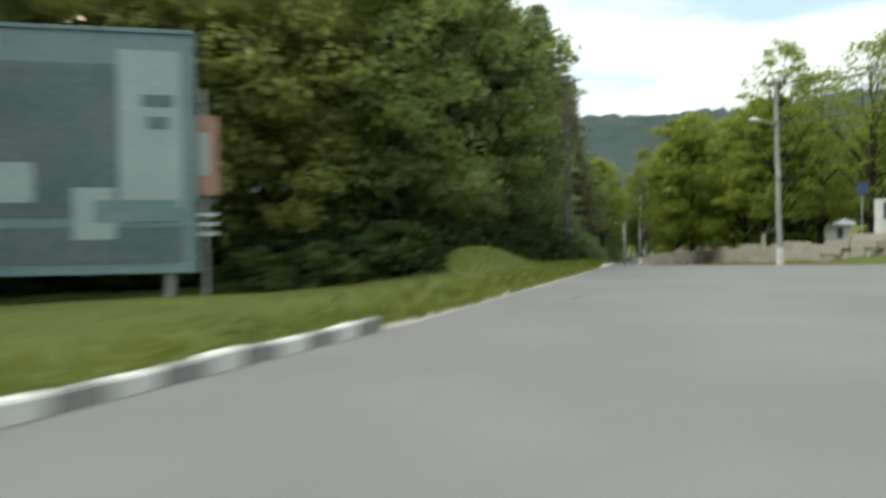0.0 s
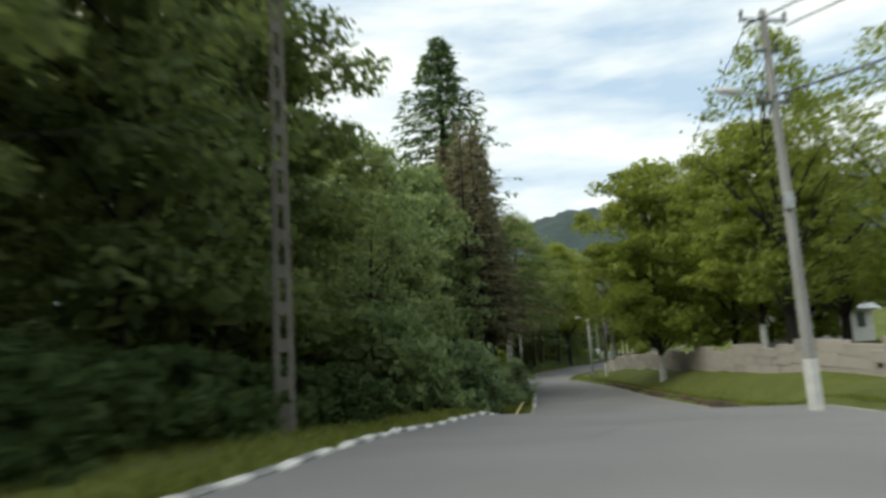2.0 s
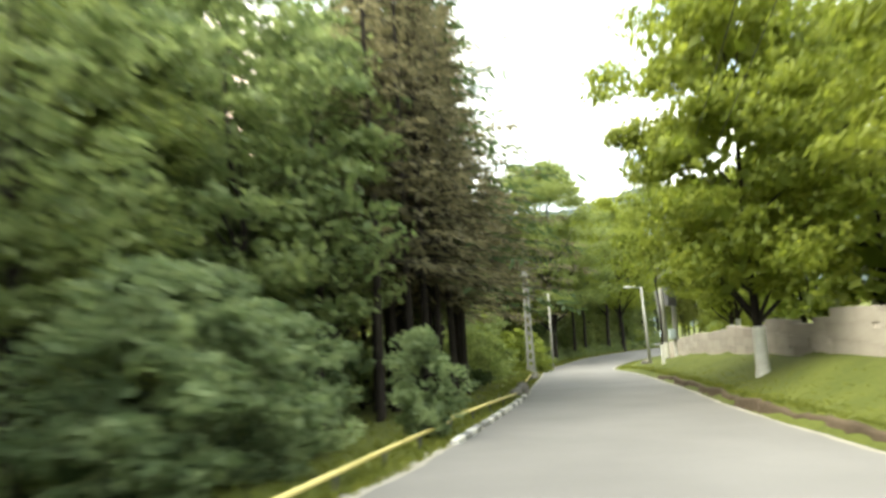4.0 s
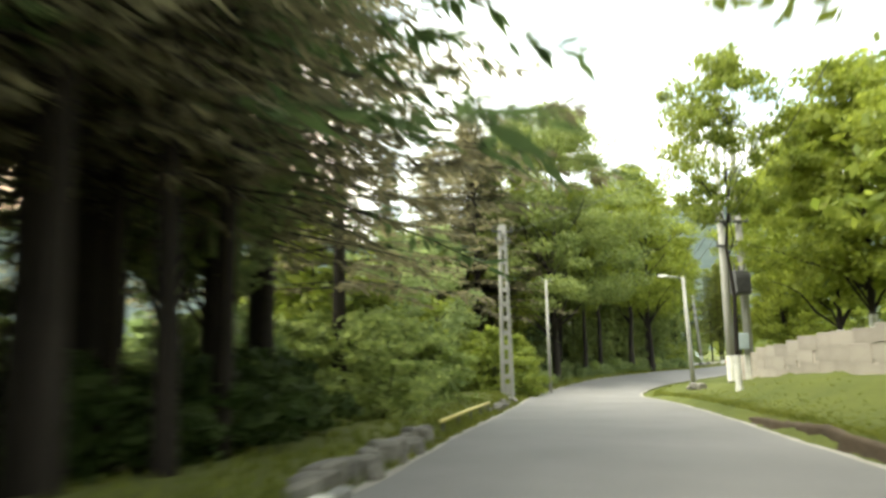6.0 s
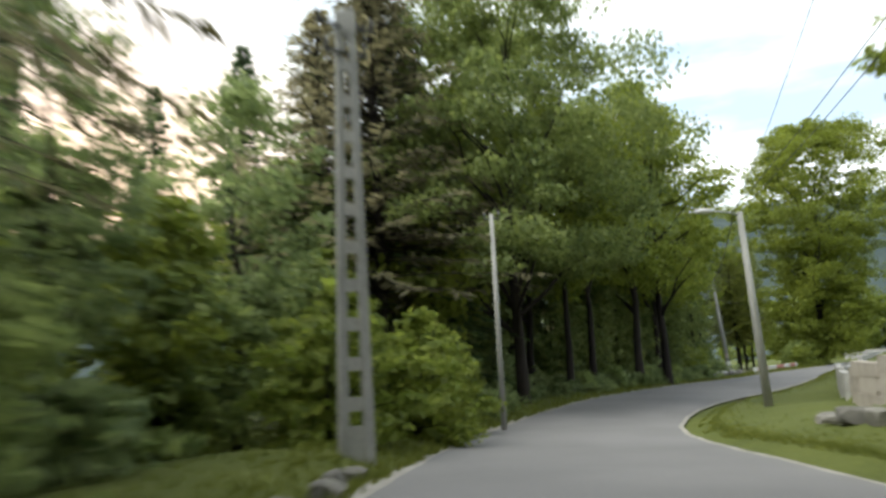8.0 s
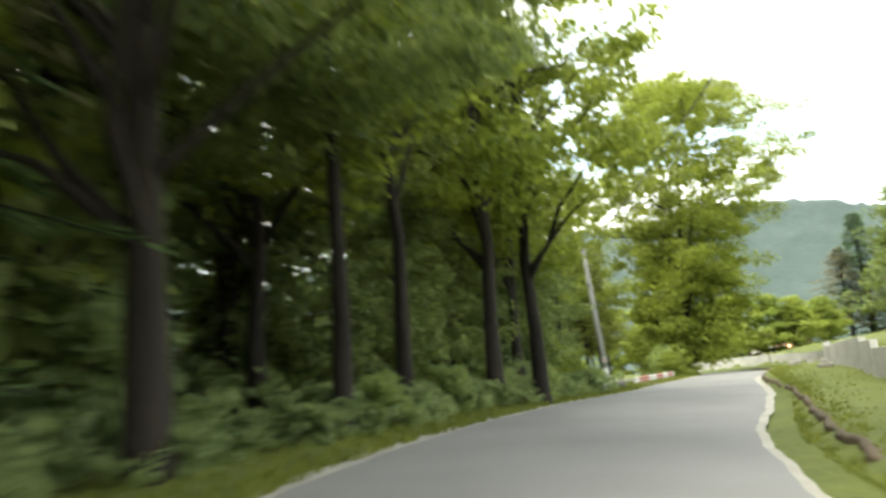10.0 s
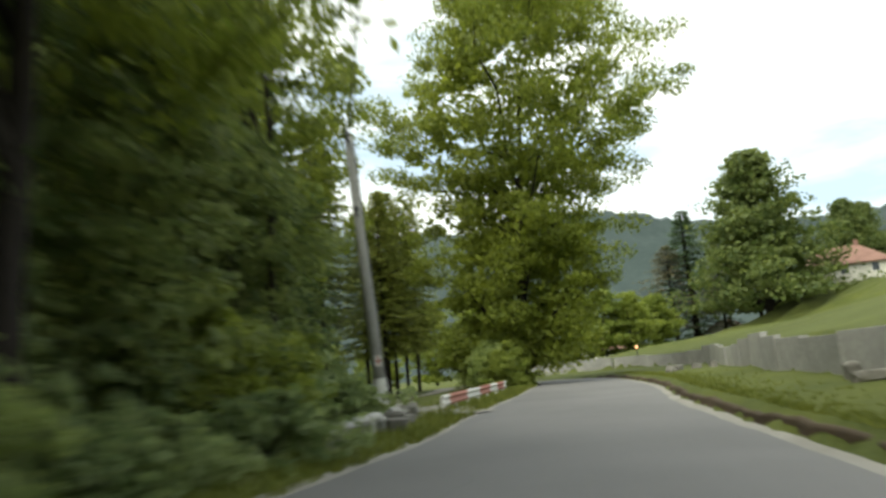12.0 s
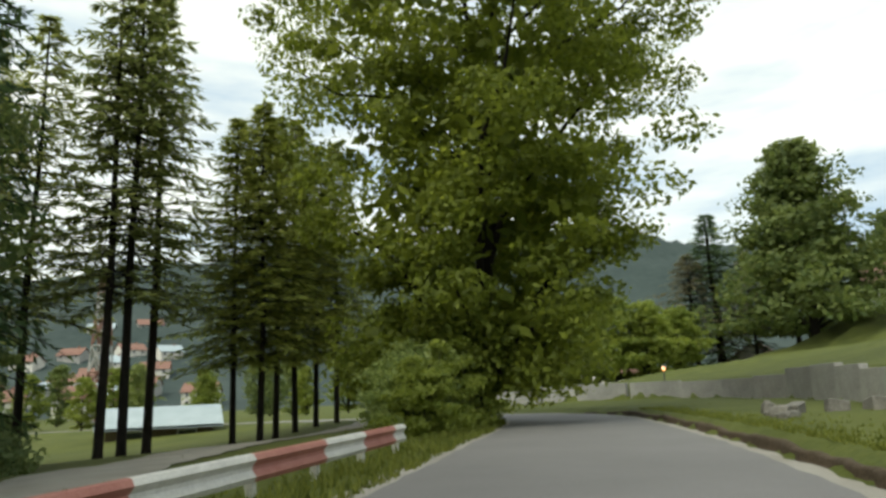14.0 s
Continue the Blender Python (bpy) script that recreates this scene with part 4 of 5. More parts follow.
def street_light(parent, base, direction, rise, length):
    bm = bmesh.new()
    b, d = Vector(base), Vector((direction[0], direction[1], 0)).normalized()
    tip = b + d * length + Vector((0, 0, rise))
    tube(bm, [b, b + d * length * 0.3 + Vector((0, 0, rise * 0.6)), tip], [0.035, 0.032, 0.028], 8)
    arm = part("lamp_arm", bm, STEEL, parent, smooth=True)
    bm = bmesh.new()
    tube(bm, [tip - d * 0.05, tip + d * 0.12, tip + d * 0.40, tip + d * 0.62], [0.045, 0.085, 0.10, 0.04], 10)
    part("lamp_head", bm, WHITE, arm, "pale street lamp head, unlit", True)


def wire(name, a, b, sag, r=0.012, label="thin dark overhead wire between poles", n=14):
    bm = bmesh.new()
    a, b = Vector(a), Vector(b)
    tube(bm, [a.lerp(b, i / n) - Vector((0, 0, sag * 4 * (i / n) * (1 - i / n))) for i in range(n + 1)], [r] * (n + 1), 5)
    tagged(part(name, bm, IRON), label, "wire", "overhead wires")


def lattice_pole(x, y, height, w0, w1, turn, label, gap=0.62, mat=POLE):
    """Concrete pole of two legs joined by rungs."""
    z = ground_z(x, y)
    p = empty("lattice_pole", x, y, z, turn, label=label, category="utility pole")
    leg = lambda u: (w0 + (w1 - w0) * u) / 2
    for sd in (-1, 1):
        bm = bmesh.new()
        tube(bm, [(sd * leg(k / 4), 0, -0.1 if k == 0 else height * k / 4) for k in range(5)], [(0.110 - 0.008 * k) * min(1, w0 / 0.42) for k in range(5)], 4)
        part("leg", bm, mat, p)
    n = int(height / gap)
    for k in range(n):
        u = (k + 0.35) / n
        bm = bmesh.new()
        h = 0.22 if k else 0.6
        box(bm, -leg(u), leg(u), -0.045, 0.045, height * u - h / 2, height * u + h / 2)
        part("rung", bm, mat, p)
    bm = bmesh.new()
    box(bm, -leg(1) - 0.07, leg(1) + 0.07, -0.08, 0.08, height - 0.45, height, 0.015)
    part("cap", bm, mat, p)
    return p, z


corner_pole, cz = straight_pole("utility_pole", 16.35, 34.1, 9.35, 0.145, 0.085, "square grey concrete utility pole with lime-washed foot and street light", 1.15, (-0.35, -0.3), True)
crossarm(corner_pole, 9.1, 0.62, 10, -0.34, -0.29, 3)
crossarm(corner_pole, 7.1, 0.42, 10, -0.28, -0.24, 2)
crossarm(corner_pole, 8.35, 0.3, 10, -0.33, -0.28, 2)
street_light(corner_pole, (-0.27, -0.23, 7.0), (-1.0, -0.25, 0), 0.32, 0.95)
bm = bmesh.new()
box(bm, -0.30, -0.12, -0.36, -0.18, 4.55, 4.95, 0.02)
part("junction_box", bm, STEEL, corner_pole, "small grey junction box")
first_lattice, lz = lattice_pole(5.3, 30.2, 8.25, 0.25, 0.13, 10, "dark weathered lattice concrete pole in front of the wood", mat=POLE_DARK)
crossarm(first_lattice, 7.9, 0.35, 0, 0, 0, 2)
second_lattice, l2 = lattice_pole(14.95, 89.0, 7.7, 0.42, 0.21, 5, "pale lattice concrete pole beside the road")
crossarm(second_lattice, 7.4, 0.55, 30, 0, 0, 3)
crossarm(second_lattice, 6.9, 0.4, 30, 0, 0, 2)
thin_pole, tz = straight_pole("utility_pole", 17.2, 99.2, 6.6, 0.09, 0.065, "thin pale concrete pole among the bushes")
crossarm(thin_pole, 6.45, 0.25, 0, 0, 0, 2, 0.03)
lamp_pole, pz = straight_pole("street_lamp", 26.05, 102.5, 6.7, 0.15, 0.10, "leaning round concrete street lamp pole at the bend", 0, (-0.2, 0.0), category="street lamp")
street_light(lamp_pole, (-0.19, 0.0, 6.55), (-1, -0.15, 0), 0.22, 1.0)
mark_pole, mz = straight_pole("utility_pole", 33.92, 132.44, 7.2, 0.17, 0.11, "round grey concrete pole with a painted trail mark", 1.0, (-0.46, 0.13))
crossarm(mark_pole, 7.05, 0.3, 60, -0.45, 0.13, 2)
crossarm(mark_pole, 5.1, 0.2, 60, -0.33, 0.09, 1, 0.03)
mark_dir = Vector((-2.6, -12.2, 0)).normalized()
side = Vector((-mark_dir.y, mark_dir.x, 0))
for nm, w, h, off, mat, lab in (("trail_mark", 0.17, 0.26, 0.162, WHITE, "white painted trail mark square"), ("cross_bar", 0.045, 0.22, 0.167, RED, "red bar of the painted cross"),
                                ("cross_bar", 0.15, 0.05, 0.170, RED, "red bar of the painted cross")):
    bm = bmesh.new()
    c = mark_dir * off + Vector((-0.09, 0.026, 1.42))
    vs = [bm.verts.new(c + side * (w * a) + Vector((0, 0, h * b)) / 1.0 + mark_dir * e) for e in (0, 0.004) for a, b in ((-0.5, -0.5), (0.5, -0.5), (0.5, 0.5), (-0.5, 0.5))]
    for q in ((0, 1, 2, 3), (7, 6, 5, 4), (0, 4, 5, 1), (1, 5, 6, 2), (2, 6, 7, 3), (3, 7, 4, 0)):
        bm.faces.new([vs[i] for i in q])
    part(nm, bm, mat, mark_pole, lab)
bm = bmesh.new()
tube(bm, [(0.10, -0.16, 0.2), (-0.06, -0.11, 2.6), (-0.25, -0.06, 5.0), (-0.38, -0.01, 7.0)], [0.014] * 4, 5)
part("down_cable", bm, IRON, mark_pole)

# transformer station on two poles
TX, TY = 25.1, 89.4
tzz = ground_z(TX, TY)
station = empty("transformer_station", TX, TY, tzz, 12, label="pole transformer station of two concrete poles with iron frames", category="transformer")
for sx in (-0.42, 0.42):
    bm = bmesh.new()
    tube(bm, [(sx, 0, -0.15), (sx, 0, 5), (sx * 0.95, 0, 11.6)], [0.20, 0.165, 0.12], 10)
    pole_part = part("pole", bm, POLE, station, smooth=True)
    bm = bmesh.new()
    tube(bm, [(sx, 0, 0), (sx, 0, 1.1)], [0.215, 0.21], 10, False)
    part("limewash_band", bm, LIME, pole_part, "white lime wash on the pole foot")
for z, half in ((11.4, 1.15), (10.6, 0.95), (8.2, 0.95), (7.0, 0.8), (5.9, 0.8)):
    crossarm(station, z, half, 0, 0, -0.18, 3, 0.06)
    crossarm(station, z, half * 0.6, 90, 0.0, 0, 2, 0.045)
bm = bmesh.new()
box(bm, -0.36, 0.36, -0.75, -0.22, 3.7, 4.75, 0.04)
tank = part("transformer_tank", bm, IRON, station, "dark ribbed transformer tank")
for k in range(7):
    bm = bmesh.new()
    box(bm, -0.33 + k * 0.1, -0.30 + k * 0.1, -0.84, -0.75, 3.8, 4.6)
    part("cooling_rib", bm, IRON, tank)
for k in (-0.22, 0, 0.22):
    bm = bmesh.new()
    tube(bm, [(k, -0.48, 4.75), (k, -0.48, 4.85), (k, -0.48, 4.9), (k, -0.48, 5.1)], [0.03, 0.06, 0.035, 0.03], 8)
    part("bushing", bm, IRON, tank)
bm = bmesh.new()
box(bm, -0.24, 0.24, -0.45, -0.21, 1.35, 2.05, 0.02)
cab = part("switch_cabinet", bm, SHEET, station, "pale grey sheet metal switch cabinet")
bm = bmesh.new()
box(bm, -0.20, 0.20, -0.465, -0.451, 1.4, 2.0, 0.004)
part("cabinet_door", bm, SHEET, cab)

# wires
ct = Vector((16.0, 33.8, cz + 8.9))
for dx, dz, r in ((-0.5, 0.05, 0.022), (0.55, 0.05, 0.022), (0.0, -1.7, 0.03)):
    wire("overhead_wire", ct + Vector((dx, 0, dz)), (27.5 + dx, 1.0, 8.2 + dz), 0.7, r, "thick dark overhead cable from the corner pole")
for dx in (-0.45, 0.45):
    wire("overhead_wire", ct + Vector((dx, 0, 0.05)), (25.65 + dx * 0.3, 102.6, pz + 6.6), 1.6, 0.010)
wire("overhead_wire", (5.3, 30.2, lz + 7.9), (-14.0, 8.0, 6.8), 0.8, 0.012)
wire("overhead_wire", (5.3, 30.2, lz + 5.6), (-10.0, 27.0, 5.0), 0.4, 0.012)
wire("overhead_wire", (15.0, 89.0, l2 + 7.3), (TX - 0.4, TY, tzz + 10.7), 0.4, 0.010)
wire("overhead_wire", (25.65, 102.6, pz + 6.6), (33.45, 132.57, mz + 7.15), 0.5, 0.020, "dark overhead cable along the road")
wire("overhead_wire", (33.45, 132.57, mz + 7.15), (28.0, 152.0, 4.2), 0.5, 0.014)
wire("overhead_wire", (TX, TY, tzz + 11.5), (25.65, 102.6, pz + 6.6), 0.3, 0.010)


# ---- billboard at the start ----
def billboard():
    x, y = -7.75, 13.7
    z = ground_z(x, y)
    b = empty("billboard", x, y, z, 12, label="large weathered turquoise poster board on steel posts", category="billboard")
    TURQ = material("turquoise_print", (0.10, 0.165, 0.18), (0.17, 0.235, 0.25), 0.8, 5, 0.5, 0.1)
    GREY = material("grey_print", (0.055, 0.085, 0.095), (0.12, 0.155, 0.165), 0.7, 6, 0.5, 0.1)
    PALE = material("pale_print", (0.22, 0.28, 0.29), (0.31, 0.36, 0.365), 0.9, 8, 0.5, 0.1)
    ORANGE = material("orange_print", (0.22, 0.125, 0.09), (0.30, 0.18, 0.135), 1.5, 10, 0.5, 0.1)
    for px in (-2.1, 2.1):
        bm = bmesh.new()
        tube(bm, [(px, 0.15, -0.1), (px, 0.15, 5.3)], [0.08, 0.08], 8)
        part("post", bm, STEEL, b)
    bm = bmesh.new()
    box(bm, -2.6, 2.6, 0.0, 0.07, 0.62, 5.45, 0.01)
    panel = part("panel", bm, TURQ, b)
    for x0, x1, z0, z1, m, lay in ((-2.45, 1.15, 1.7, 4.8, GREY, 1), (1.2, 2.4, 1.9, 5.1, PALE, 1), (1.65, 2.25, 3.95, 4.2, GREY, 2), (-2.45, 2.4, 0.75, 1.5, GREY, 1),
                                   (0.3, 1.1, 1.25, 2.3, PALE, 2), (-1.9, -0.4, 2.0, 2.8, PALE, 2), (1.75, 2.15, 3.5, 3.75, GREY, 2), (0.7, 2.3, 1.6, 2.05, TURQ, 3)):
        bm = bmesh.new()
        box(bm, x0, x1, -0.005 * lay - 0.003, -0.005 * lay + 0.002, z0, z1)
        part("printed_field", bm, m, panel)
    for x0, x1, z0, z1 in ((-2.68, 2.68, 5.45, 5.53), (-2.68, 2.68, 0.54, 0.62), (-2.68, -2.6, 0.62, 5.45), (2.6, 2.68, 0.62, 5.45)):
        bm = bmesh.new()
        box(bm, x0, x1, -0.04, 0.09, z0, z1, 0.008)
        part("frame", bm, TURQ, b)
    s = empty("banner_sign", -5.0, 14.35, ground_z(-5.0, 14.35), 12, label="narrow orange banner sign on a post beside the board", category="sign")
    bm = bmesh.new()
    tube(bm, [(0, 0.06, -0.1), (0, 0.06, 4.3)], [0.035, 0.035], 8)
    part("post", bm, STEEL, s)
    bm = bmesh.new()
    box(bm, -0.3, 0.3, -0.02, 0.02, 2.1, 3.75, 0.005)
    flag = part("banner", bm, ORANGE, s)
    bm = bmesh.new()
    box(bm, -0.1, 0.1, -0.027, -0.021, 2.5, 3.4)
    part("printed_field", bm, PALE, flag)
    for k in range(3):
        bm = bmesh.new()
        box(bm, -0.25, 0.25, -0.02, 0.02, 1.25 + 0.2 * k, 1.33 + 0.2 * k)
        part("text_bar", bm, SHEET, s)


billboard()


# ---- guard rail, yellow rails ----
def guard_rail():
    a, b = Vector((36.42, 134.78, 0)), Vector((42.92, 143.00, 0))
    d = (b - a).normalized()
    turn = math.degrees(math.atan2(d.y, d.x))
    length = (b - a).length
    z0, z1 = -3.89, -3.79
    g = empty("guard_rail", a.x, a.y, z0, turn, label="red and white painted guard rail with pale posts", category="guard rail")
    slope = (z1 - z0) / length
    bands = (0, 0.08, 0.30, 0.49, 0.67, 0.81, 0.945, 1)
    for k in range(7):
        x0, x1 = length * bands[k], length * bands[k + 1]
        bm = bmesh.new()
        prof = [(-0.05, 0.28), (-0.085, 0.34), (-0.03, 0.41), (-0.03, 0.45), (-0.085, 0.52), (-0.05, 0.58), (0.0, 0.59), (0.0, 0.27)]
        r0 = [bm.verts.new((x0, py, pz_ + slope * x0)) for py, pz_ in prof]
        r1_ = [bm.verts.new((x1, py, pz_ + slope * x1)) for py, pz_ in prof]
        for i in range(8):
            bm.faces.new((r0[i], r0[(i + 1) % 8], r1_[(i + 1) % 8], r1_[i]))
        bm.faces.new(r0[::-1])
        bm.faces.new(r1_)
        part("rail_panel", bm, (WHITE, RED)[k % 2], g, ("white painted rail panel", "faded red painted rail panel")[k % 2])
    for k in range(7):
        x = 0.25 + (length - 0.5) * k / 6
        bm = bmesh.new()
        box(bm, x - 0.05, x + 0.05, 0.0, 0.11, -0.45 + slope * x, 0.52 + slope * x, 0.012)
        part("post", bm, LIME, g)


guard_rail()


def yellow_rail(s0, s1, d0, d1, high=0.23):
    (x0, y0), (x1, y1) = place(s0, d0), place(s1, d1)
    a, b = Vector((float(x0), float(y0), ground_z(x0, y0))), Vector((float(x1), float(y1), ground_z(x1, y1)))
    g = empty("low_rail", *a, 0, label="low yellow painted pipe rail along the verge", category="railing")
    e = b - a
    bm = bmesh.new()
    tube(bm, [Vector((0, 0, high)), e * 0.5 + Vector((0, 0, high + 0.015)), e + Vector((0, 0, high))], [0.042, 0.042, 0.042], 8)
    part("pipe", bm, YELLOW, g, smooth=True)
    n = max(2, int(e.length / 1.9))
    for k in range(n + 1):
        p = e * (0.03 + 0.94 * k / n)
        bm = bmesh.new()
        tube(bm, [p + Vector((0, 0, -0.15)), p + Vector((0, 0, high))], [0.03, 0.03], 8)
        part("post", bm, IRON, g, "short dark iron post")


yellow_rail(71.5, 79.9, -3.6, -3.2)
yellow_rail(80.4, 89.8, -3.3, -2.75)
yellow_rail(98.6, 107.0, -2.95, -3.2, 0.28)


# ---- stones of the broken walls ----
def stone_row(name, s0, s1, d0, d1, n, size, high, label, mat, seed):
    r = random.Random(seed)
    for k in range(n):
        u = (k + r.uniform(-0.25, 0.25)) / n
        x, y = place(s0 + (s1 - s0) * u, d0 + (d1 - d0) * u + r.uniform(-0.12, 0.12))
        h = high * r.uniform(0.45, 1.1)
        bm = bmesh.new()
        bmesh.ops.create_icosphere(bm, subdivisions=2, radius=0.5)
        w = size * r.uniform(0.6, 1.3)
        for v in bm.verts:
            q = v.co * 2
            v.co = Vector((max(-0.72, min(0.72, q.x)) * w * 0.7, max(-0.7, min(0.7, q.y)) * w * 0.5, max(-0.6, min(0.66, q.z)) * h * 0.8))
            v.co += noise.noise_vector(v.co * 2.3 + Vector((seed, k, 0))) * 0.07
        ob = part(name, bm, mat)
        ob.matrix_basis = pose(float(x), float(y), ground_z(x, y) + h * 0.33, r.uniform(-8, 8), r.uniform(-8, 8), r.uniform(0, 360))
        tagged(ob, label, "stone", name + " row")


stone_row("rubble_stone", 91.6, 98.2, -2.85, -3.0, 17, 0.36, 0.36, "grey broken stone of a low tumbled wall", ROCK, 3)
stone_row("kerb_boulder", 107.0, 116.0, -3.15, -3.4, 16, 0.34, 0.24, "pale rough stone at the road edge", ROCK, 4)
stone_row("verge_rock", 158.5, 163.0, -3.6, -4.3, 6, 0.5, 0.4, "grey rock in the grass beside the pole", ROCK, 6)
for k, (bx, by, bt, bw) in enumerate(((51.0, 141.3, 20, 0.5), (51.6, 140.8, -35, 0.42), (52.2, 140.4, 60, 0.55))):
    bm = bmesh.new()
    box(bm, -bw / 2, bw / 2, -0.14, 0.14, -0.15, 0.18, 0.025, 0.02)
    broken = part("concrete_block", bm, ROCK)
    broken.matrix_basis = pose(bx, by, ground_z(bx, by) + 0.04, (4, -9, 6)[k], (-6, 8, 11)[k], bt)
    tagged(broken, "broken grey concrete block lying in the grass", "block", "broken blocks")
stone_row("bank_rock", 178.6, 181.6, 3.0, 3.4, 5, 0.4, 0.30, "dark weathered rock in the grass by the wall", ROCK, 8)
stone_row("bank_rock", 159, 161, 4.7, 4.6, 2, 0.5, 0.4, "dark weathered rock in the grass by the wall", ROCK, 9)
stone_row("bank_rock", 118.5, 121.5, 4.6, 4.4, 4, 0.7, 0.4, "dark flat rock on the grass bank", ROCK, 12)


def parapet(s0, s1, d0, d1):
    """Low concrete parapet with a round-topped coping and gaps, partly broken."""
    (x0, y0), (x1, y1) = place(s0, d0), place(s1, d1)
    a, b = Vector((float(x0), float(y0), ground_z(x0, y0))), Vector((float(x1), float(y1), ground_z(x1, y1)))
    e = b - a
    g = empty("parapet", *a, math.degrees(math.atan2(e.y, e.x)), label="low pale broken concrete parapet beside the road", category="parapet")
    ln = math.hypot(e.x, e.y)
    sl = e.z / ln
    n = 5
    for k in range(n + 1):
        x = ln * k / n
        bm = bmesh.new()
        box(bm, x - 0.14, x + 0.14, -0.13, 0.13, -0.2 + sl * x, 0.26 + sl * x, 0.03, 0.015)
        part("post", bm, CONCRETE, g)
    for k in (0, 1, 2, 4):
        x_0, x_1 = ln * k / n, ln * (k + 1) / n
        bm = bmesh.new()
        tube(bm, [(x_0, 0, 0.27 + sl * x_0), ((x_0 + x_1) / 2, 0.01, 0.30 + sl * (x_0 + x_1) / 2), (x_1, 0, 0.25 + sl * x_1)], [0.10, 0.09, 0.10], 8)
        part("coping", bm, CONCRETE, g)


parapet(155.9, 160.8, -3.75, -4.05)


# ---- signs and houses ----
def notice_wall():
    x, y = 24.4, 36.6
    w = empty("notice_wall", x, y, ground_z(x, y), -6, label="white framed notice board wall with a dark panel", category="notice board")
    for px in (-1.6, 1.6):
        bm = bmesh.new()
        box(bm, px - 0.16, px + 0.16, -0.16, 0.16, -0.2, 2.0, 0.02)
        part("pillar", bm, LIME, w)
    bm = bmesh.new()
    box(bm, -1.75, 1.75, -0.19, 0.19, 2.0, 2.16, 0.02)
    part("top_beam", bm, LIME, w)
    bm = bmesh.new()
    box(bm, -1.44, 1.44, -0.08, 0.08, 0.25, 1.1, 0.01)
    part("plinth", bm, LIME, w)
    bm = bmesh.new()
    box(bm, -1.44, 1.44, -0.05, 0.05, 1.1, 2.0)
    part("panel", bm, IRON, w)
    b = empty("bench", 22.3, 36.0, ground_z(22.3, 36.0), -4, label="low weathered wooden bench by the wall", category="bench")
    for k in range(3):
        bm = bmesh.new()
        box(bm, -0.7, 0.7, -0.2 + 0.14 * k, -0.08 + 0.14 * k, 0.40, 0.45, 0.008)
        part("slat", bm, WOOD, b)
    for px in (-0.5, 0.5):
        bm = bmesh.new()
        box(bm, px - 0.06, px + 0.06, -0.18, 0.18, -0.1, 0.40, 0.01)
        part("leg", bm, CONCRETE, b)


notice_wall()
sign = empty("road_sign", 21.6, 36.2, ground_z(21.6, 36.2), -25, label="small blue road sign on a grey post", category="road sign")
bm = bmesh.new()
tube(bm, [(0, 0.04, -0.1), (0, 0.04, 3.9)], [0.03, 0.03], 8)
part("post", bm, STEEL, sign)
bm = bmesh.new()
box(bm, -0.26, 0.26, -0.015, 0.015, 3.25, 3.9, 0.006)
part("plate", bm, material("sign_blue", (0.025, 0.045, 0.10), (0.04, 0.065, 0.14), 3, 20, 0.5, 0.05), sign, "plain blue plate")


def hill_z(x, y):
    a = math.degrees(math.atan2(20 - x, y - 90))
    r = (math.hypot(x - 20, y - 90) - 260) / 560
    if r <= 0:
        return ground_z(x, y)
    return max(ground_z(x, y), -6 + float(np.interp(a, *RIDGE)) * float(step(r, 0.0, 0.72)))


def house(name, x, y, turn, w, d, eave, ridge, wall_mat, roof_mat, label, rows=1, cols=3, hip=0.0, z=None):
    z = min(hill_z(x + a * w / 2, y + b * d / 2) for a in (-1, 1) for b in (-1, 1)) if z is None else z
    h = empty(name, x, y, z, turn, label=label, category="house")
    bm = bmesh.new()
    box(bm, -w / 2, w / 2, -d / 2, d / 2, -1.2, eave)
    if not hip:
        for sx in (-1, 1):
            vs = [bm.verts.new((sx * (w / 2 - 0.002), -d / 2, eave)), bm.verts.new((sx * (w / 2 - 0.002), d / 2, eave)), bm.verts.new((sx * (w / 2 - 0.002), 0, ridge))]
            bm.faces.new(vs)
    part("wall", bm, wall_mat, h)
    bm = bmesh.new()
    o = 0.5
    for lift in (0, 0.14):
        pts = [(-w / 2 - o, -d / 2 - o, eave - 0.2), (w / 2 + o, -d / 2 - o, eave - 0.2), (w / 2 + o, d / 2 + o, eave - 0.2), (-w / 2 - o, d / 2 + o, eave - 0.2),
               (-w / 2 - o + hip * w, 0, ridge), (w / 2 + o - hip * w, 0, ridge)]
        vs = [bm.verts.new((px, py, pz_ + lift)) for px, py, pz_ in pts]
        for q in ((0, 1, 5, 4), (2, 3, 4, 5), (1, 2, 5), (3, 0, 4)):
            if len(q) == 4 or hip:
                bm.faces.new([vs[i] for i in q])
    bmesh.ops.recalc_face_normals(bm, faces=bm.faces)
    roof = part("roof", bm, roof_mat, h)
    if name == "house":
        bm = bmesh.new()
        box(bm, w * 0.18, w * 0.18 + 0.6, -0.3, 0.3, ridge - 0.8, ridge + 0.8)
        part("chimney", bm, TILE, roof)
    for r_ in range(rows):
        for c in range(cols):
            cx = -w / 2 + w * (c + 0.5) / cols
            zz = eave - 0.9 - r_ * 2.7
            for sy in (-1, 1):
                bm = bmesh.new()
                box(bm, cx - 0.5, cx + 0.5, sy * d / 2 - 0.04, sy * d / 2 + 0.04, zz - 0.65, zz + 0.65)
                win = part("window", bm, WHITE, h)
                bm = bmesh.new()
                box(bm, cx - 0.42, cx + 0.42, sy * d / 2 - 0.05, sy * d / 2 + 0.05, zz - 0.57, zz + 0.57)
                part("pane", bm, GLASSY, win)
    return h


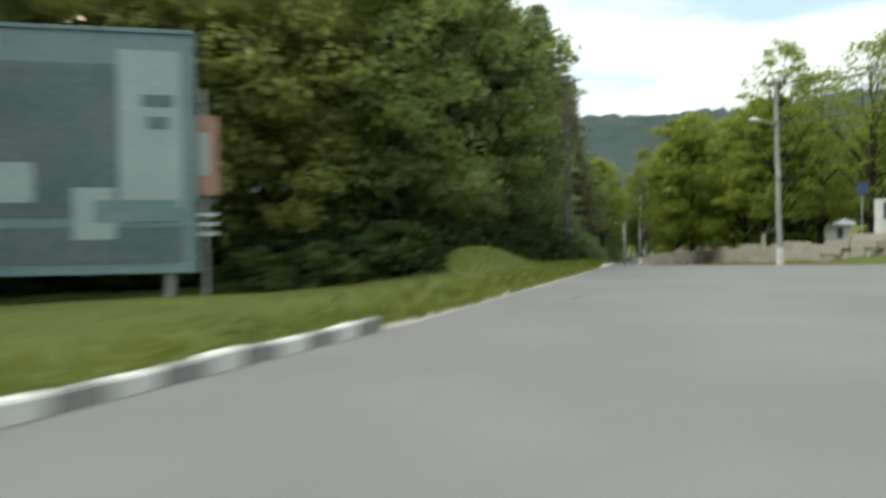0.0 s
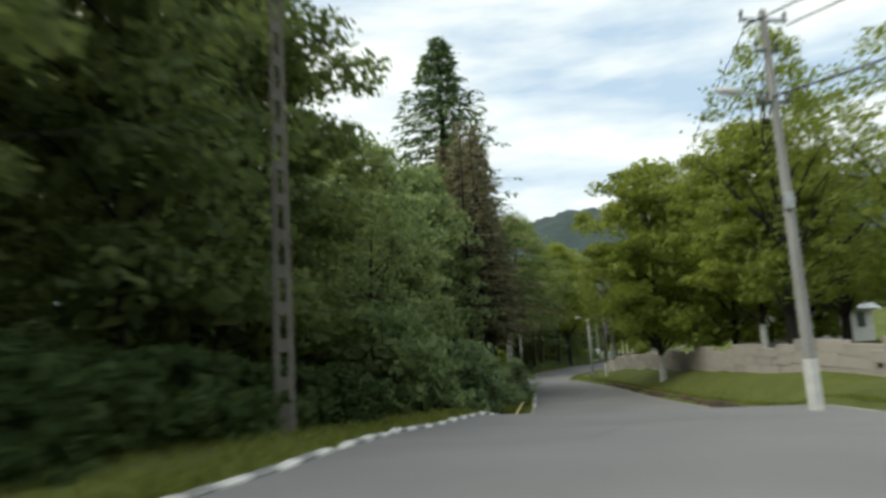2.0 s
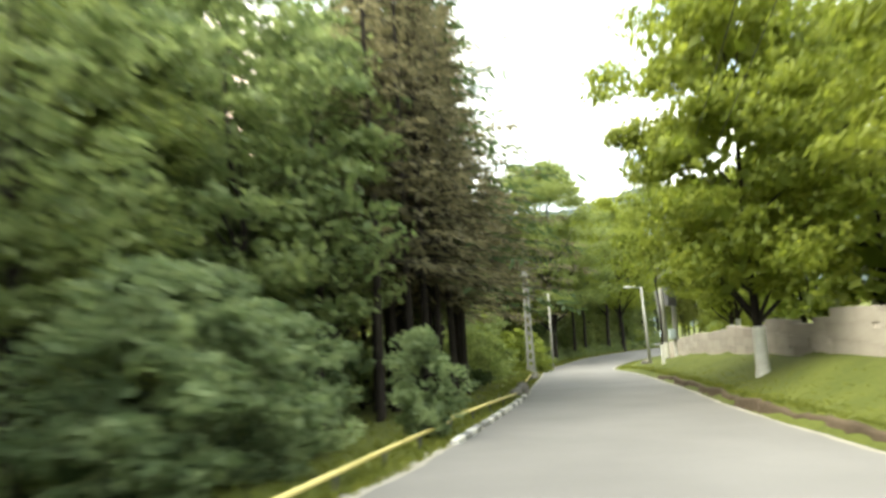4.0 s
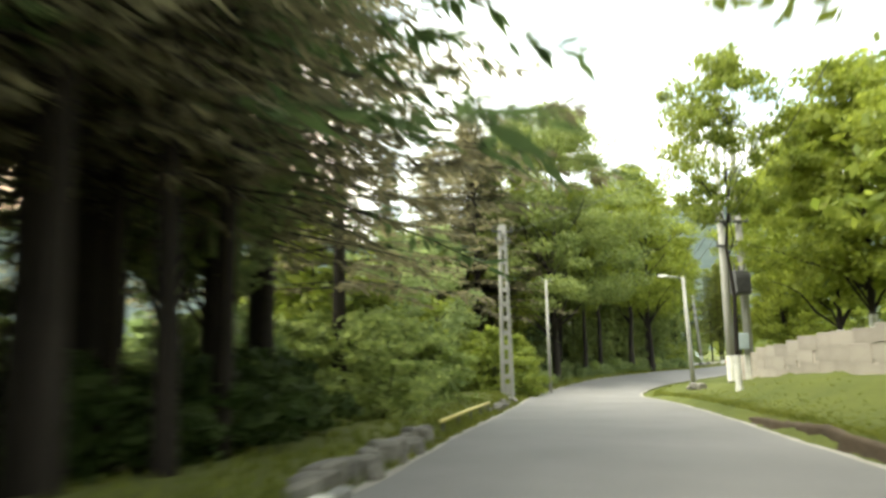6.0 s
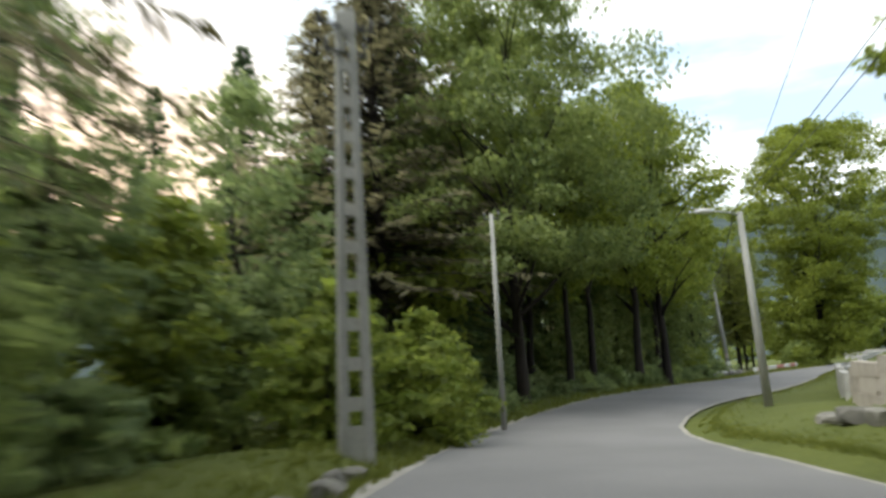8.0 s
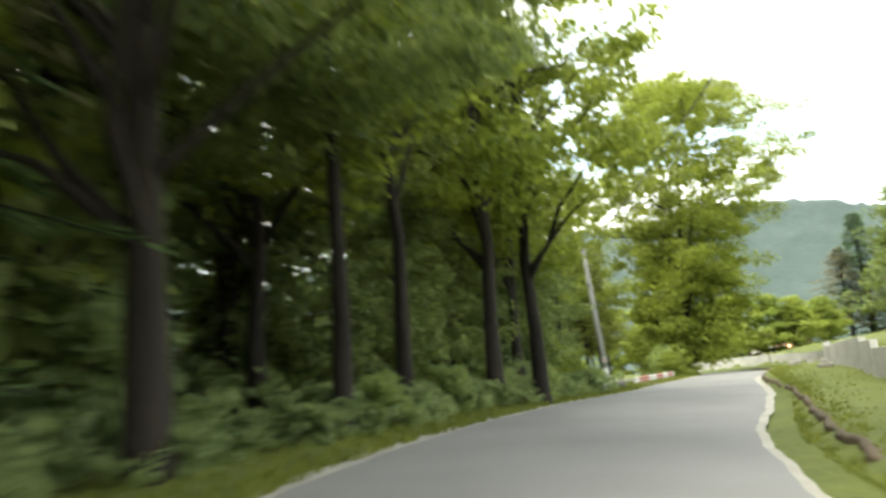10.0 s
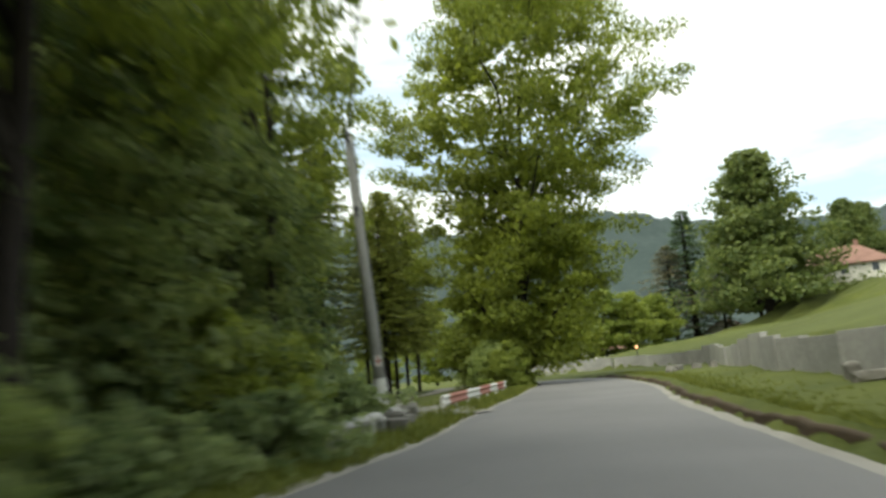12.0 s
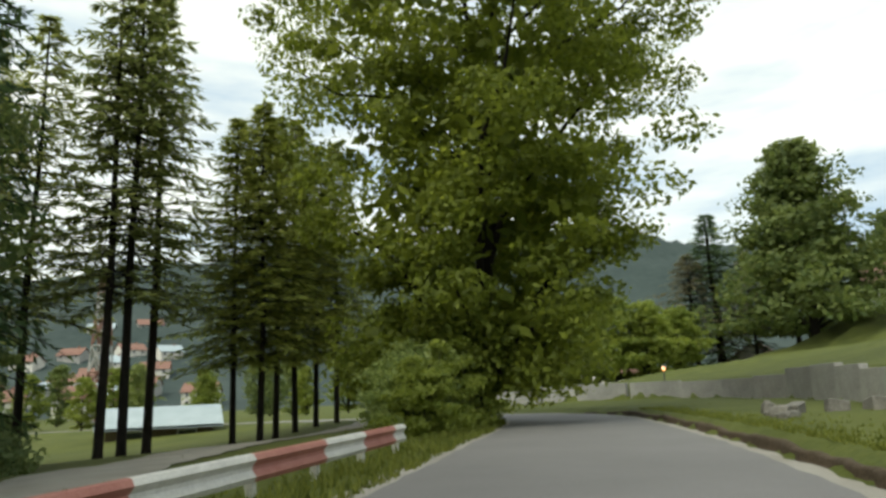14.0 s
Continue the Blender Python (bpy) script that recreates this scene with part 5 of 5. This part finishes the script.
villa = house("house", 126.6, 188.0, -50, 12, 10, 3.2, 6.2, PLASTER, TILE, "pale house with a red tiled hip roof on the hill", 1, 3, 0.32, z=5.2)
for px in (-5.6, -3.4):
    bm = bmesh.new()
    box(bm, px - 0.25, px + 0.25, -5.6, -5.1, -1.0, 2.8, 0.03)
    part("porch_pillar", bm, WHITE, villa)
house("house", 37.0, 74.0, 20, 8, 6, 3.0, 4.8, WHITE, STEEL, "small white house with a grey roof behind the garden", 1, 3)
house("house", 119.5, 205.0, 30, 8, 6, 3.0, 5.0, WHITE, TILE, "white house with a red roof between the trees", 1, 3)
house("house", 106.0, 222.0, 10, 9, 7, 4.0, 6.8, PLASTER, TILE, "white house with a red roof between the trees", 1, 3)
shed = house("shed", 39.6, 172.5, -2, 5.2, 4.0, 0.7, 1.5, WOOD, SHEET, "wooden shed with a pale blue sheet roof", 1, 2)
hr = random.Random(12)
for x, y, w, rf, wl_ in ((33, 300, 9, SHEET, TILE), (24, 330, 10, TILE, PLASTER), (6, 345, 10, TILE, PLASTER), (58, 385, 11, TILE, PLASTER), (30, 395, 10, SHEET, PLASTER), (44, 440, 11, TILE, PLASTER), (14, 420, 10, TILE, PLASTER),
                         (-8, 400, 10, TILE, PLASTER), (28, 455, 10, SHEET, PLASTER), (-20, 440, 10, TILE, PLASTER), (36, 372, 9, TILE, PLASTER), (20, 385, 9, SHEET, CONCRETE), (40, 410, 10, TILE, CONCRETE), (22, 432, 9, TILE, PLASTER),
                         (6, 402, 10, SHEET, CONCRETE), (34, 476, 11, TILE, PLASTER), (12, 470, 10, TILE, CONCRETE), (50, 470, 10, SHEET, PLASTER), (-4, 460, 10, TILE, PLASTER), (42, 520, 12, TILE, CONCRETE), (20, 515, 12, SHEET, PLASTER)):
    house("house", x, y, hr.uniform(-30, 30), w, 8, 5.2, 8.2, wl_, rf, "far village house on the slope beyond the valley", 2, 3)


def mast(x, y, high):
    m = empty("lattice_mast", x, y, ground_z(x, y), 20, label="tall red and white banded lattice mast", category="mast")
    n = 6
    for k in range(n):
        z0, z1 = high * k / n, high * (k + 1) / n
        w0, w1 = 2.0 - 1.4 * k / n, 2.0 - 1.4 * (k + 1) / n
        sec = new("mast_section")
        sec.parent = m
        sec["label"] = ("white painted lattice section", "red painted lattice section")[k % 2]
        for i in range(4):
            a, b = i * math.pi / 2, (i + 1) * math.pi / 2
            p0, p1 = Vector((math.cos(a) * w0, math.sin(a) * w0, z0)), Vector((math.cos(a) * w1, math.sin(a) * w1, z1))
            q0, q1 = Vector((math.cos(b) * w0, math.sin(b) * w0, z0)), Vector((math.cos(b) * w1, math.sin(b) * w1, z1))
            for u, v in ((p0, p1), (p0, q1), (q0, p1), (p1, q1)):
                bm = bmesh.new()
                tube(bm, [u, v], [0.11, 0.11], 4)
                part("strut", bm, (CONCRETE, TILE)[k % 2], sec)


mast(33.5, 236, 21)

# small lantern at the far wall corner
LAMP = bpy.data.materials.new("lantern_glow")
LAMP.use_nodes = True
LAMP.node_tree.nodes["Principled BSDF"].inputs["Emission Color"].default_value = (1.0, 0.36, 0.08, 1)
LAMP.node_tree.nodes["Principled BSDF"].inputs["Emission Strength"].default_value = 1.1
lantern = empty("lantern", 65.9, 162.6, ground_z(65.9, 162.6), 0, label="small orange glowing lantern on a post by the wall", category="lantern")
bm = bmesh.new()
tube(bm, [(0, 0, -0.1), (0, 0, 0.62)], [0.05, 0.04], 8)
part("post", bm, IRON, lantern)
bm = bmesh.new()
tube(bm, [(0, 0, 0.62), (0, 0, 0.68), (0, 0, 0.82), (0, 0, 0.88)], [0.04, 0.10, 0.11, 0.04], 8)
part("glass", bm, LAMP, lantern, "glowing orange lantern glass")


# ---- kerbs ----
def kerb(s0, s1, off, n, high, label, gaps=()):
    g = new("kerb")
    tagged(g, label, "kerb", kind="structure")
    base = bmesh.new()
    length = (s1 - s0) / n
    box(base, -length * 0.49, length * 0.49, -0.09, 0.09, -0.12, high, 0.02)
    ref = part("kerb_stone", base, WHITE, g)
    dark = ref.data.copy()
    dark.materials.clear()
    dark.materials.append(BLACK)
    for k in range(n):
        if k in gaps:
            continue
        s = s0 + (k + 0.5) * length
        x, y = place(s, np.interp(s, *LEFT) + off)
        x2, y2 = place(s + 0.1, np.interp(s + 0.1, *LEFT) + off)
        ob = ref if k == 0 else new("kerb_stone", (ref.data, dark)[k % 2])
        ob.parent = g
        ob.matrix_basis = pose(float(x), float(y), float(road_z(s)) + rng.uniform(-0.02, 0.015), rng.uniform(-2, 2), rng.uniform(-2, 2),
                               math.degrees(math.atan2(float(y2 - y), float(x2 - x))) + rng.uniform(-1.5, 1.5))


kerb(18.5, 32.5, -0.12, 28, 0.16, "black and white painted concrete kerb beside the road")
kerb(48.5, 68.0, -0.05, 36, 0.06, "worn black and white painted kerb along the wood", (9, 15))
kerb(78.5, 92.0, -0.05, 22, 0.11, "worn black and white painted kerb along the wood", (4, 11, 18))


# ---- garden walls ----
def wall_top(s):
    return 1.12 + 0.08 * math.sin(s * 0.9) + (0.10 if int(s / 3.1) % 2 else 0.0)


def slab_wall(s0, s1, first, label, mat, piece, lengths, courses, topf, thick, sink=0.0):
    """A wall laid of slabs, each slab a piece."""
    g = new(first)
    tagged(g, label, "wall", kind="structure")
    shared = {}
    s = s0
    col = 0
    while s < s1:
        ln = lengths[col % len(lengths)]
        mid = s + ln / 2
        x, y = place(mid, np.interp(mid, *WALL))
        xa, ya = place(s, np.interp(s, *WALL))
        xb, yb = place(s + ln, np.interp(s + ln, *WALL))
        real = math.hypot(float(xb - xa), float(yb - ya))
        turn = math.degrees(math.atan2(float(yb - ya), float(xb - xa)))
        nx, ny = place(mid, np.interp(mid, *WALL) - 0.4)
        zb = ground_z(float(nx), float(ny)) - 0.1
        total = topf(mid) + 0.1
        z = zb
        for c in range(courses):
            h = total / courses * (1 + 0.12 * math.sin(c * 2.1 + col))
            key = (round(real, 1), round(h, 2))
            if key not in shared:
                bm = bmesh.new()
                box(bm, -key[0] * 0.501, key[0] * 0.501, -thick / 2, thick / 2, 0, key[1] * 0.998, 0.008, 0.003)
                me = bpy.data.meshes.new(piece)
                bm.to_mesh(me)
                bm.free()
                me.materials.append(mat)
                shared[key] = me
            ob = new(piece, shared[key])
            ob.parent = g
            shift = 0.25 * ln * (c % 2) if courses > 1 else 0
            xs, ys = place(mid + shift, np.interp(mid + shift, *WALL) + rng.uniform(-0.012, 0.012))
            if shift:
                xa, ya = place(s + shift, np.interp(s + shift, *WALL))
                xb, yb = place(s + ln + shift, np.interp(s + ln + shift, *WALL))
                turn = math.degrees(math.atan2(float(yb - ya), float(xb - xa)))
            ob.matrix_basis = pose(float(xs), float(ys), z, rng.uniform(-0.4, 0.4), 0, turn + rng.uniform(-0.3, 0.3))
            z += key[1]
        s += ln
        col += 1
    if courses > 1:
        ss = np.arange(s0 - 0.5, s1, 0.8)
        cols = []
        for side, up in ((-1, 0), (-1, 1), (1, 1), (1, 0)):
            d = np.interp(ss, *WALL)
            x, y = place(ss, d + side * thick * 0.40)
            gx, gy = place(ss, d - 0.4)
            low = np.array([ground_z(float(p), float(q)) - 0.1 for p, q in zip(gx, gy)])
            cols.append(np.stack([x, y, low + up * np.array([topf(k) * 0.90 for k in ss])], 1))
        v = np.stack(cols, 1).reshape(-1, 3)
        k = np.arange(len(ss) * 4).reshape(-1, 4)
        f = np.stack([k[:-1, :-1], k[:-1, 1:], k[1:, 1:], k[1:, :-1]], -1).reshape(-1, 4)
        mesh_of("wall_core", v, f, mat, g)


slab_wall(52, 131, "wall_1", "low uneven garden wall of pale pinkish stone blocks", STONE, "stone_block", (1.7, 1.4, 2.0, 1.5), 3, wall_top, 0.34)
slab_wall(133, 207, "wall_2", "long weathered grey concrete slab wall at the foot of the hill", WALL3, "wall_slab", (2.6, 2.4, 2.8), 1, lambda s: 0.94 + 0.025 * math.sin(s * 1.7), 0.22)


# ---- earth bank, side path, grass ----
def bank_edge(s0, s1, top, label):
    """A cut earth face with a short overhanging sod on top."""
    ss = np.arange(s0, s1, 0.3)
    gut = np.interp(ss, *GUTTER) + np.interp(ss, *RIGHT)
    jag = 0.035 * np.sin(ss * 3.1) + 0.03 * np.sin(ss * 7.7 + 1) + nrng.uniform(-0.02, 0.02, len(ss))
    high = top * np.clip(np.minimum((ss - s0) / 3, (s1 - ss) / 5), 0.08, 1) * (1 + 0.18 * np.sin(ss * 1.3) + nrng.uniform(-0.12, 0.12, len(ss)))
    cols = []
    for off, u in ((-0.02, -0.1), (0.03, 0.3), (0.02, 0.75), (0.06, 1.0), (0.12, 1.03), (0.20, 0.75)):
        x, y = place(ss, gut + off + jag)
        cols.append(np.stack([x, y, road_z(ss, gut) + high * u], 1))
    v = np.stack(cols, 1).reshape(-1, 3)
    k = np.arange(len(ss) * 6).reshape(-1, 6)
    f = np.stack([k[:-1, :-1], k[:-1, 1:], k[1:, 1:], k[1:, :-1]], -1).reshape(-1, 4)
    tagged(mesh_of("earth_edge", v, f, DIRT, smooth=True), label, "bank", kind="structure")


bank_edge(66, 105, 0.23, "bare brown earth edge of the grass bank")
bank_edge(133, 196, 0.15, "dark bare earth edge of the mown bank")


def side_path():
    """Pale gravel track that leaves the road between the pole and the guard rail."""
    pts = spline(np.array([(35.9, 131.6), (35.6, 133.8), (36.3, 137.5), (37.6, 145.0), (39.6, 151.0), (42.2, 154.6), (44.8, 156.6), (47.3, 159.8), (50.0, 163.6)]), 10)
    t = np.gradient(pts, axis=0)
    t /= np.linalg.norm(t, axis=1)[:, None]
    n = np.stack([t[:, 1], -t[:, 0]], 1)
    cols = []
    half = np.interp(np.arange(len(pts)), [0, 12, len(pts)], [0.7, 1.25, 1.25])
    for u in np.linspace(-1, 1, 7):
        q = pts + n * (u * half * (1 + 0.08 * np.sin(np.arange(len(pts)) * 1.7)))[:, None]
        s, d = s_d(q[:, 0], q[:, 1])
        cols.append(np.stack([q[:, 0], q[:, 1], height_sd(s, d, q[:, 0], q[:, 1]) + 0.035], 1))
    v = np.stack(cols, 1).reshape(-1, 3)
    i = np.arange(len(pts) * 7).reshape(-1, 7)
    f = np.stack([i[:-1, :-1], i[:-1, 1:], i[1:, 1:], i[1:, :-1]], -1).reshape(-1, 4)
    tagged(mesh_of("side_path", v, f, GRAVEL, smooth=True), "pale gravel side path leaving the road", "path", kind="structure")


side_path()


def tufts(name, count, spots, size, mat, label, seed):
    """Grass blades in tufts along the verges, as one scattered growth."""
    r = np.random.default_rng(seed)
    s, d = spots(r, count)
    x, y = place(s, d)
    ss, dd = s_d(x, y)
    z = height_sd(ss, dd, x, y) - 0.015
    blades = 4
    v, m = [], len(x)
    for b in range(blades):
        a = r.uniform(0, math.tau, m)
        h = size * r.uniform(0.5, 1.5, m)
        ox, oy = r.uniform(-0.05, 0.05, m), r.uniform(-0.05, 0.05, m)
        w = 0.010 + 0.012 * r.uniform(0, 1, m)
        lean = h * r.uniform(0.15, 0.7, m)
        la = r.uniform(0, math.tau, m)
        p = np.stack([x + ox, y + oy, z], 1)
        e = np.stack([np.cos(a) * w, np.sin(a) * w, np.zeros(m)], 1)
        t = p + np.stack([np.cos(la) * lean, np.sin(la) * lean, h], 1)
        v.append(np.stack([p - e, p + e, t], 1).reshape(-1, 3))
    v = np.concatenate(v)
    tagged(mesh_of(name, v, np.arange(len(v)).reshape(-1, 3), mat), label, "grass", kind="stuff")


BLADE = material("grass_blade", (0.085, 0.105, 0.016), (0.175, 0.190, 0.036), 0.6, 6, 0.8, 0, islands=0.35, translucent=0.2)


def left_spots(r, n):
    s = r.uniform(20, 190, n)
    return s, np.interp(s, *LEFT) - 0.12 - r.exponential(0.9, n)


def right_spots(r, n):
    s = r.uniform(62, 190, n)
    return s, np.interp(s, *RIGHT) + np.interp(s, [0, 120, 135, 150, 230], [0.48, 0.5, 0.6, 0.68, 0.6]) + r.exponential(0.35, n)


tufts("verge_grass", 13000, left_spots, 0.13, BLADE, "uneven green grass blades along the verge", 71)
tufts("bank_grass", 11000, right_spots, 0.055, BLADE, "short green grass blades on the bank", 72)


# cracks and patches in the asphalt
PATCH = material("asphalt_patch", (0.135, 0.132, 0.128), (0.195, 0.192, 0.186), 0.8, 70, 0.9, 0.3)


def crack(s0, d0, s1, d1, width, seed):
    r = random.Random(seed)
    n = 9
    verts, faces = [], []
    for k in range(n + 1):
        u = k / n
        s, d = s0 + (s1 - s0) * u + r.uniform(-0.06, 0.06), d0 + (d1 - d0) * u + r.uniform(-0.06, 0.06)
        w = width * math.sin(math.pi * (0.08 + 0.84 * u)) * r.uniform(0.7, 1.2)
        for e in (-1, 1):
            x, y = place(s + e * w * 0.5, d + e * w * 0.5)
            verts.append((float(x), float(y), float(road_z(s, d)) + 0.005))
        if k:
            faces.append((2 * k - 2, 2 * k - 1, 2 * k + 1, 2 * k))
    tagged(mesh_of("road_crack", verts, faces, PATCH), "dark tarred crack in the asphalt road", "crack", kind="structure")


crack(37.0, -3.3, 37.9, -3.0, 0.10, 1)
crack(55, -1.0, 59, -0.4, 0.05, 3)
crack(108, -0.6, 113, -0.2, 0.06, 5)
crack(151, -1.5, 153.5, -1.3, 0.04, 6)
